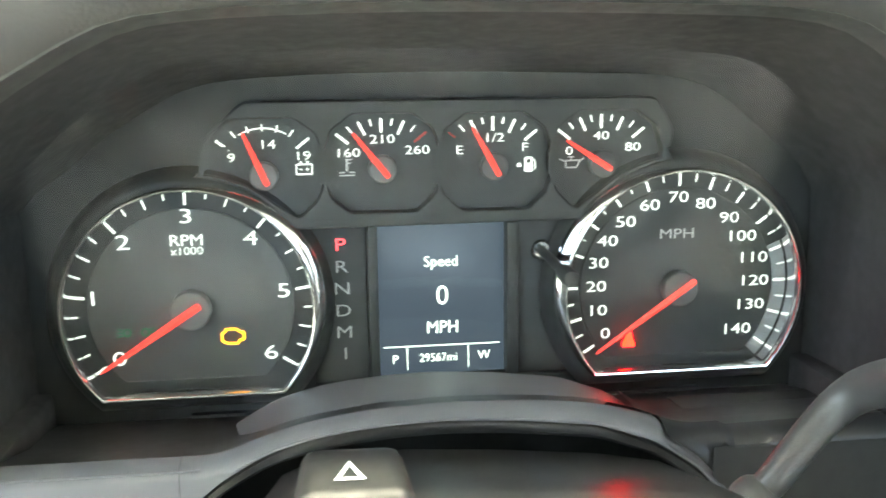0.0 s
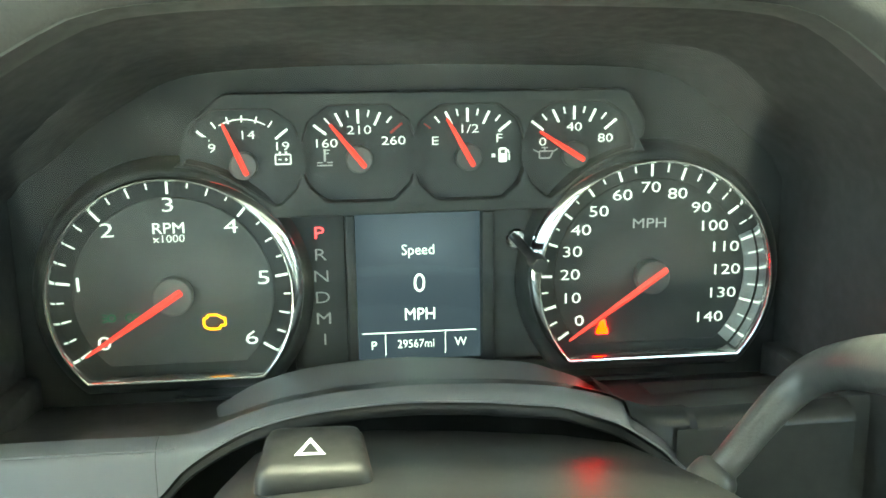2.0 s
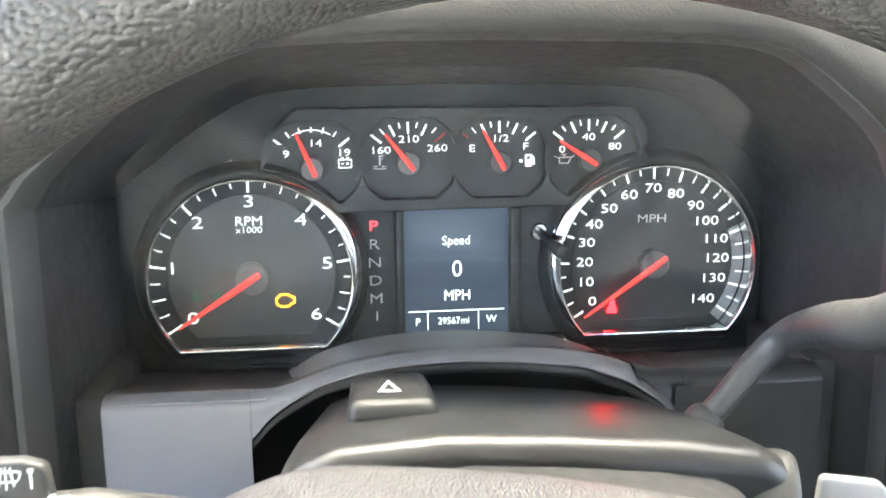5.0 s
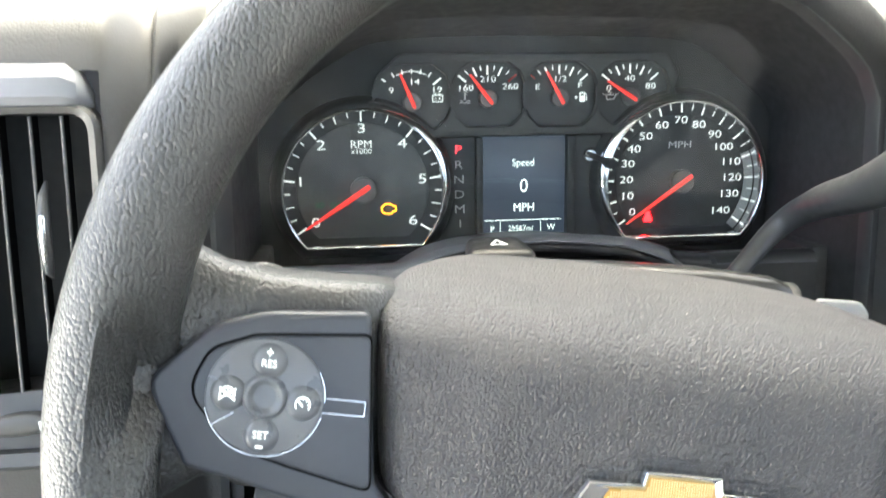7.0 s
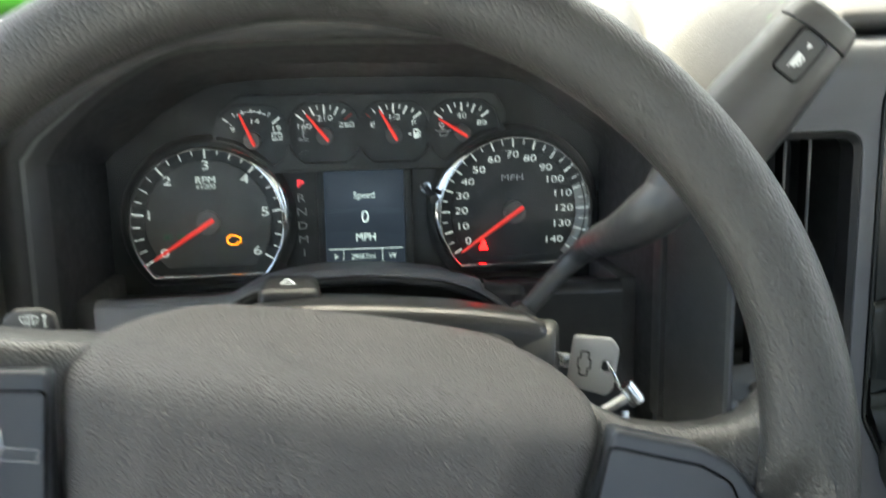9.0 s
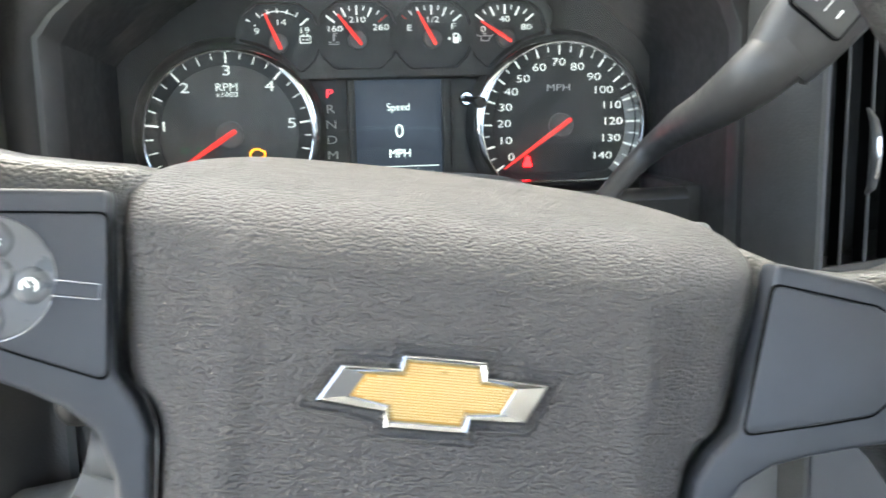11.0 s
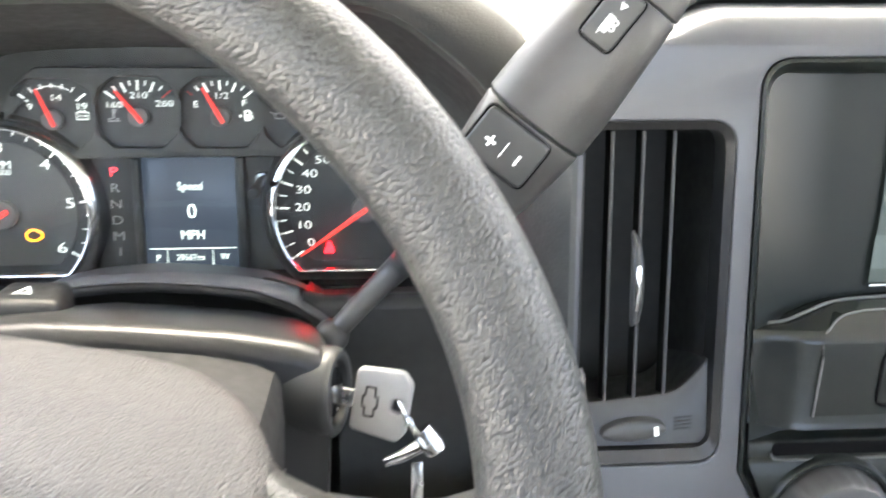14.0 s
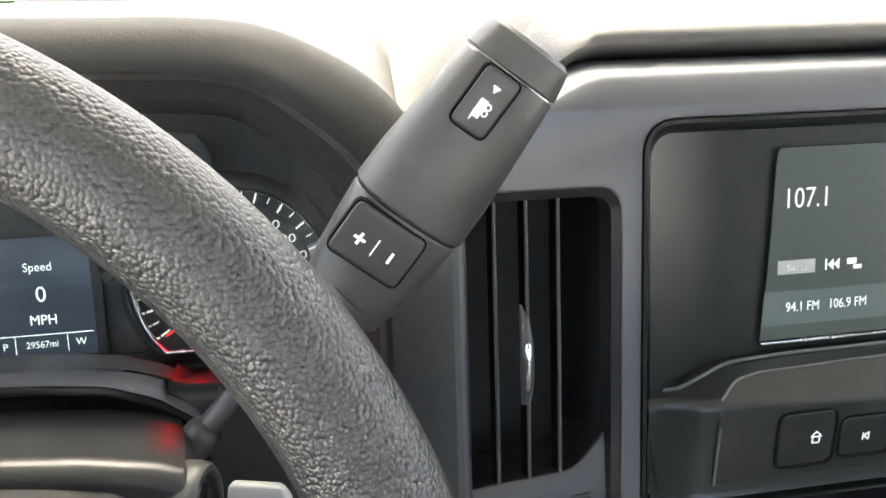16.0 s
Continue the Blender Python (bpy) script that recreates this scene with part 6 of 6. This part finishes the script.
part("screen_text", words("106.9 FM", 0.0048, 0.4068, -0.1565, -0.0046, 0.82, 0.0001), M_RADIOTEXT, scr)
part("source_button", box(0.3685, 0.3885, -0.1562, -0.1550, 0.0118, 0.0187, 0.0004), M_SOURCE, scr, "pale grey source button")
part("screen_text", words("Source", 0.0030, 0.3785, -0.1562, 0.0150, 0.85, 0.0001), M_DIM, scr)
ic = bars([(0.3945, 0.0125, 0.3945, 0.0180, 0.0008), (0.4060, 0.0160, 0.4110, 0.0160, 0.0030), (0.4095, 0.0130, 0.4140, 0.0130, 0.0020)], -0.1557, 0.0002)
for ox in (0.3953, 0.3985):
    ic.faces.new([ic.verts.new(p) for p in ((ox, -0.1559, 0.0152), (ox + 0.0032, -0.1559, 0.0180), (ox + 0.0032, -0.1559, 0.0124))])
part("icons", ic, M_RADIOTEXT, scr)
part("arrow", bars([(0.3652, -0.0046, 0.3668, -0.0024, 0.0006), (0.3652, -0.0046, 0.3668, -0.0068, 0.0006)], -0.1562, 0.0002), M_RADIOTEXT, scr)

# control ledge below the screen
LEDGE = [(0.2975, -0.0412), (0.3000, -0.0406), (0.3020, -0.0402), (0.3050, -0.0396), (0.3100, -0.0386), (0.3152, -0.0370), (0.3276, -0.0323), (0.3419, -0.0287), (0.3711, -0.0268), (0.41, -0.0264), (0.56, -0.0245)]
FRONT = [(0.2975, -0.0442), (0.3000, -0.0436), (0.3020, -0.0432), (0.3050, -0.0427), (0.3100, -0.0420), (0.3191, -0.0414), (0.3471, -0.0413), (0.3958, -0.0440), (0.56, -0.049)]


def fade(x):
    """How far the ledge's end draws back into the panel."""
    return 0.0145 * (1 - ease((x - 0.2940) / 0.030))


def lean(z):
    """How far the ledge's front draws back below its edge."""
    return 0.16 * max(0.0, -0.047 - z)


rows = []
for x in [p.x for p in spline([(x, 0, z) for x, z in LEDGE], 4)]:
    zt, zf = smooth(LEDGE, x, 0.001), smooth(FRONT, x, 0.001)
    end = fade(x)
    prof = [(-0.152, zt + 0.001), (-0.160, zt), (-0.1625, zt - 0.0006), (-0.1772, zf + 0.0026), (-0.1790, zf + 0.0018), (-0.1802, zf + 0.0004), (-0.1809, zf - 0.0014), (-0.1812, zf - 0.0040), (-0.1812 + lean(-0.0870), -0.0870), (-0.176, -0.0905), (-0.155, -0.091)]
    rows.append([(x, min(y + end, -0.1515 + 0.0001 * k), z) for k, (y, z) in enumerate(prof)])
ledge = part("control_ledge", loft(rows, closed=False), M_SHINE, radio, "black ledge with control buttons")
INNER = [(0.3268, -0.0420), (0.3280, -0.0402), (0.3310, -0.0366), (0.3350, -0.0336), (0.3400, -0.0318), (0.3505, -0.0304), (0.40, -0.0296), (0.56, -0.0280)]
rows = []
for x in [p.x for p in spline([(x, 0, z) for x, z in INNER], 4)]:
    zt, zf = smooth(INNER, x, 0.001), smooth(FRONT, x, 0.001)
    k = min(1.0, max(0.0, (zt - zf - 0.0022) / 0.018))
    yt = -0.178 + 0.0155 * k * (zt - zf - 0.0022) / max(1e-6, smooth(LEDGE, x, 0.001) - zf - 0.0028) if zt > zf + 0.0022 else -0.178
    rows.append([(x, yt + 0.0004, zt - 0.0004), (x, yt - 0.0009, zt), (x, -0.1788, zf + 0.0024), (x, -0.1814, zf - 0.0004), (x, -0.1819, zf - 0.0036), (x, -0.1821 + lean(-0.083), -0.0830), (x, -0.1805 + lean(-0.083), -0.0838)])
part("ledge_panel", loft(rows, closed=False), M_SHINE, ledge)
# pale beads stand in for the highlights along the glossy black edges
part("ledge_highlight_bead", sweep(spline([(x, -0.1608 - 0.0165 * max(0.0, min(1.0, (-0.0290 - z) / 0.02)) + fade(x), z + 0.0003) for x, z in LEDGE[3:]], 5), 0.0009, n=8), M_STRIP, ledge)
part("panel_highlight_bead", sweep([Vector((0.3262, -0.1824 + lean(-0.083), -0.083)), Vector((0.3263, -0.1822, -0.052)), Vector((0.3264, -0.1812, -0.0465))] + [Vector(r[1]) + Vector((0, -0.0001, 0.0001)) for r in rows], 0.0006, n=8), M_STRIP, ledge)


def leant(bm):
    for v in bm.verts:
        v.co.y += lean(v.co.z)
    return bm


def stack_button(x0, x1, z0, z1):
    rim = outline(rect(x0 - 0.0004, x1 + 0.0004, z0 - 0.0004, z1 + 0.0004, 0.0055), 0.0007)
    b = part("button", leant(plate([rect(x0, x1, z0, z1, 0.005)], -0.1826, 0.004, 0.0014, 3)), M_SHINE, ledge, "black oblong button")
    part("joint", leant(bars(rim, -0.1822, 0.0005)), M_JOINT, b)
    return b


hb = stack_button(0.3572, 0.3872, -0.0782, -0.0492)
house = [(-0.0028, 0.0), (0.0, 0.0028), (0.0028, 0.0)]
part("home_symbol", leant(bars([(0.3770 + a[0], -0.0628 + a[1], 0.3770 + b[0], -0.0628 + b[1], 0.0006) for a, b in zip(house, house[1:])] + outline([(0.3752, -0.0628), (0.3788, -0.0628), (0.3788, -0.0660), (0.3752, -0.0660)], 0.0006), -0.1828, 0.0003)), M_RADIOTEXT, hb)
hb = stack_button(0.3902, 0.428, -0.0762, -0.0545)
part("previous_symbol", leant(bars([(0.4025, -0.0675, 0.4025, -0.0635, 0.0006), (0.4030, -0.0655, 0.4055, -0.0675, 0.0006), (0.4030, -0.0655, 0.4055, -0.0635, 0.0006), (0.4055, -0.0675, 0.4055, -0.0635, 0.0006)], -0.1828, 0.0003)), M_RADIOTEXT, hb)

# slot, lower fascia and climate knob below
def left_edge(z):
    return 0.2985 if z > -0.113 else 0.2985 + 0.508 * (-0.113 - z)


prof = [(-0.1550, -0.0915), (-0.1500, -0.0965), (-0.1600, -0.0985), (-0.1660, -0.0990)]
part("lower_fascia", loft([[(left_edge(z) + (0.556 - left_edge(z)) * k, y, z) for k in span(0, 1, 10)] for y, z in prof + [(-0.1672, -0.1000), (-0.1676, -0.1015), (-0.1676, -0.1075), (-0.1690, -0.1085), (-0.1700, -0.1105), (-0.1695, -0.125), (-0.168, -0.205)]], closed=False), M_RADIO, radio, "black lower fascia")
part("card_slot", plate([rect(0.3105, 0.50, -0.1072, -0.1003, 0.003)], -0.1680, 0.004, 0.0004), M_JOINT, radio, "long black slot")
part("slot_lip", sweep([(0.3095, -0.1682, -0.1055), (0.3115, -0.1686, -0.1085), (0.318, -0.1690, -0.1092), (0.50, -0.1690, -0.1085)], 0.0008, n=8), M_SLAT, radio)
KC = (0.3425, -0.1420)


def knob_ring(r, y, wave=0.0, n=96):
    return [(KC[0] + (r + wave * math.cos(24 * 2 * math.pi * k / n)) * math.cos(2 * math.pi * k / n), y, KC[1] + (r + wave * math.cos(24 * 2 * math.pi * k / n)) * math.sin(2 * math.pi * k / n)) for k in range(n)]


collar = part("knob_collar", loft([knob_ring(0.0355, -0.166), knob_ring(0.0352, -0.1715), knob_ring(0.0335, -0.1735), knob_ring(0.0318, -0.1730), knob_ring(0.0312, -0.168)], caps=(False, False)), M_RADIO, radio, "glossy black collar")
knob = part("rotary_knob", loft([knob_ring(0.0300, -0.166), knob_ring(0.0298, -0.1745, 0.0004), knob_ring(0.0275, -0.187, 0.0006), knob_ring(0.0262, -0.1885, 0.0003), knob_ring(0.0190, -0.1890), knob_ring(0.0184, -0.1896), knob_ring(0.0176, -0.1890), knob_ring(0.0170, -0.1875), knob_ring(0.001, -0.1875)]), M_SLAT, radio, "round ribbed grey knob")
part("knob_symbols", bars([(*polar(KC, 0.0135, a), *polar(KC, 0.0150, a), 0.0014) for a in (150, 128, 108, 88)] + outline(circle(KC[0] - 0.0135, KC[1] - 0.001, 0.0012, 12), 0.0005), -0.1876, 0.0003), M_WHITE, knob)
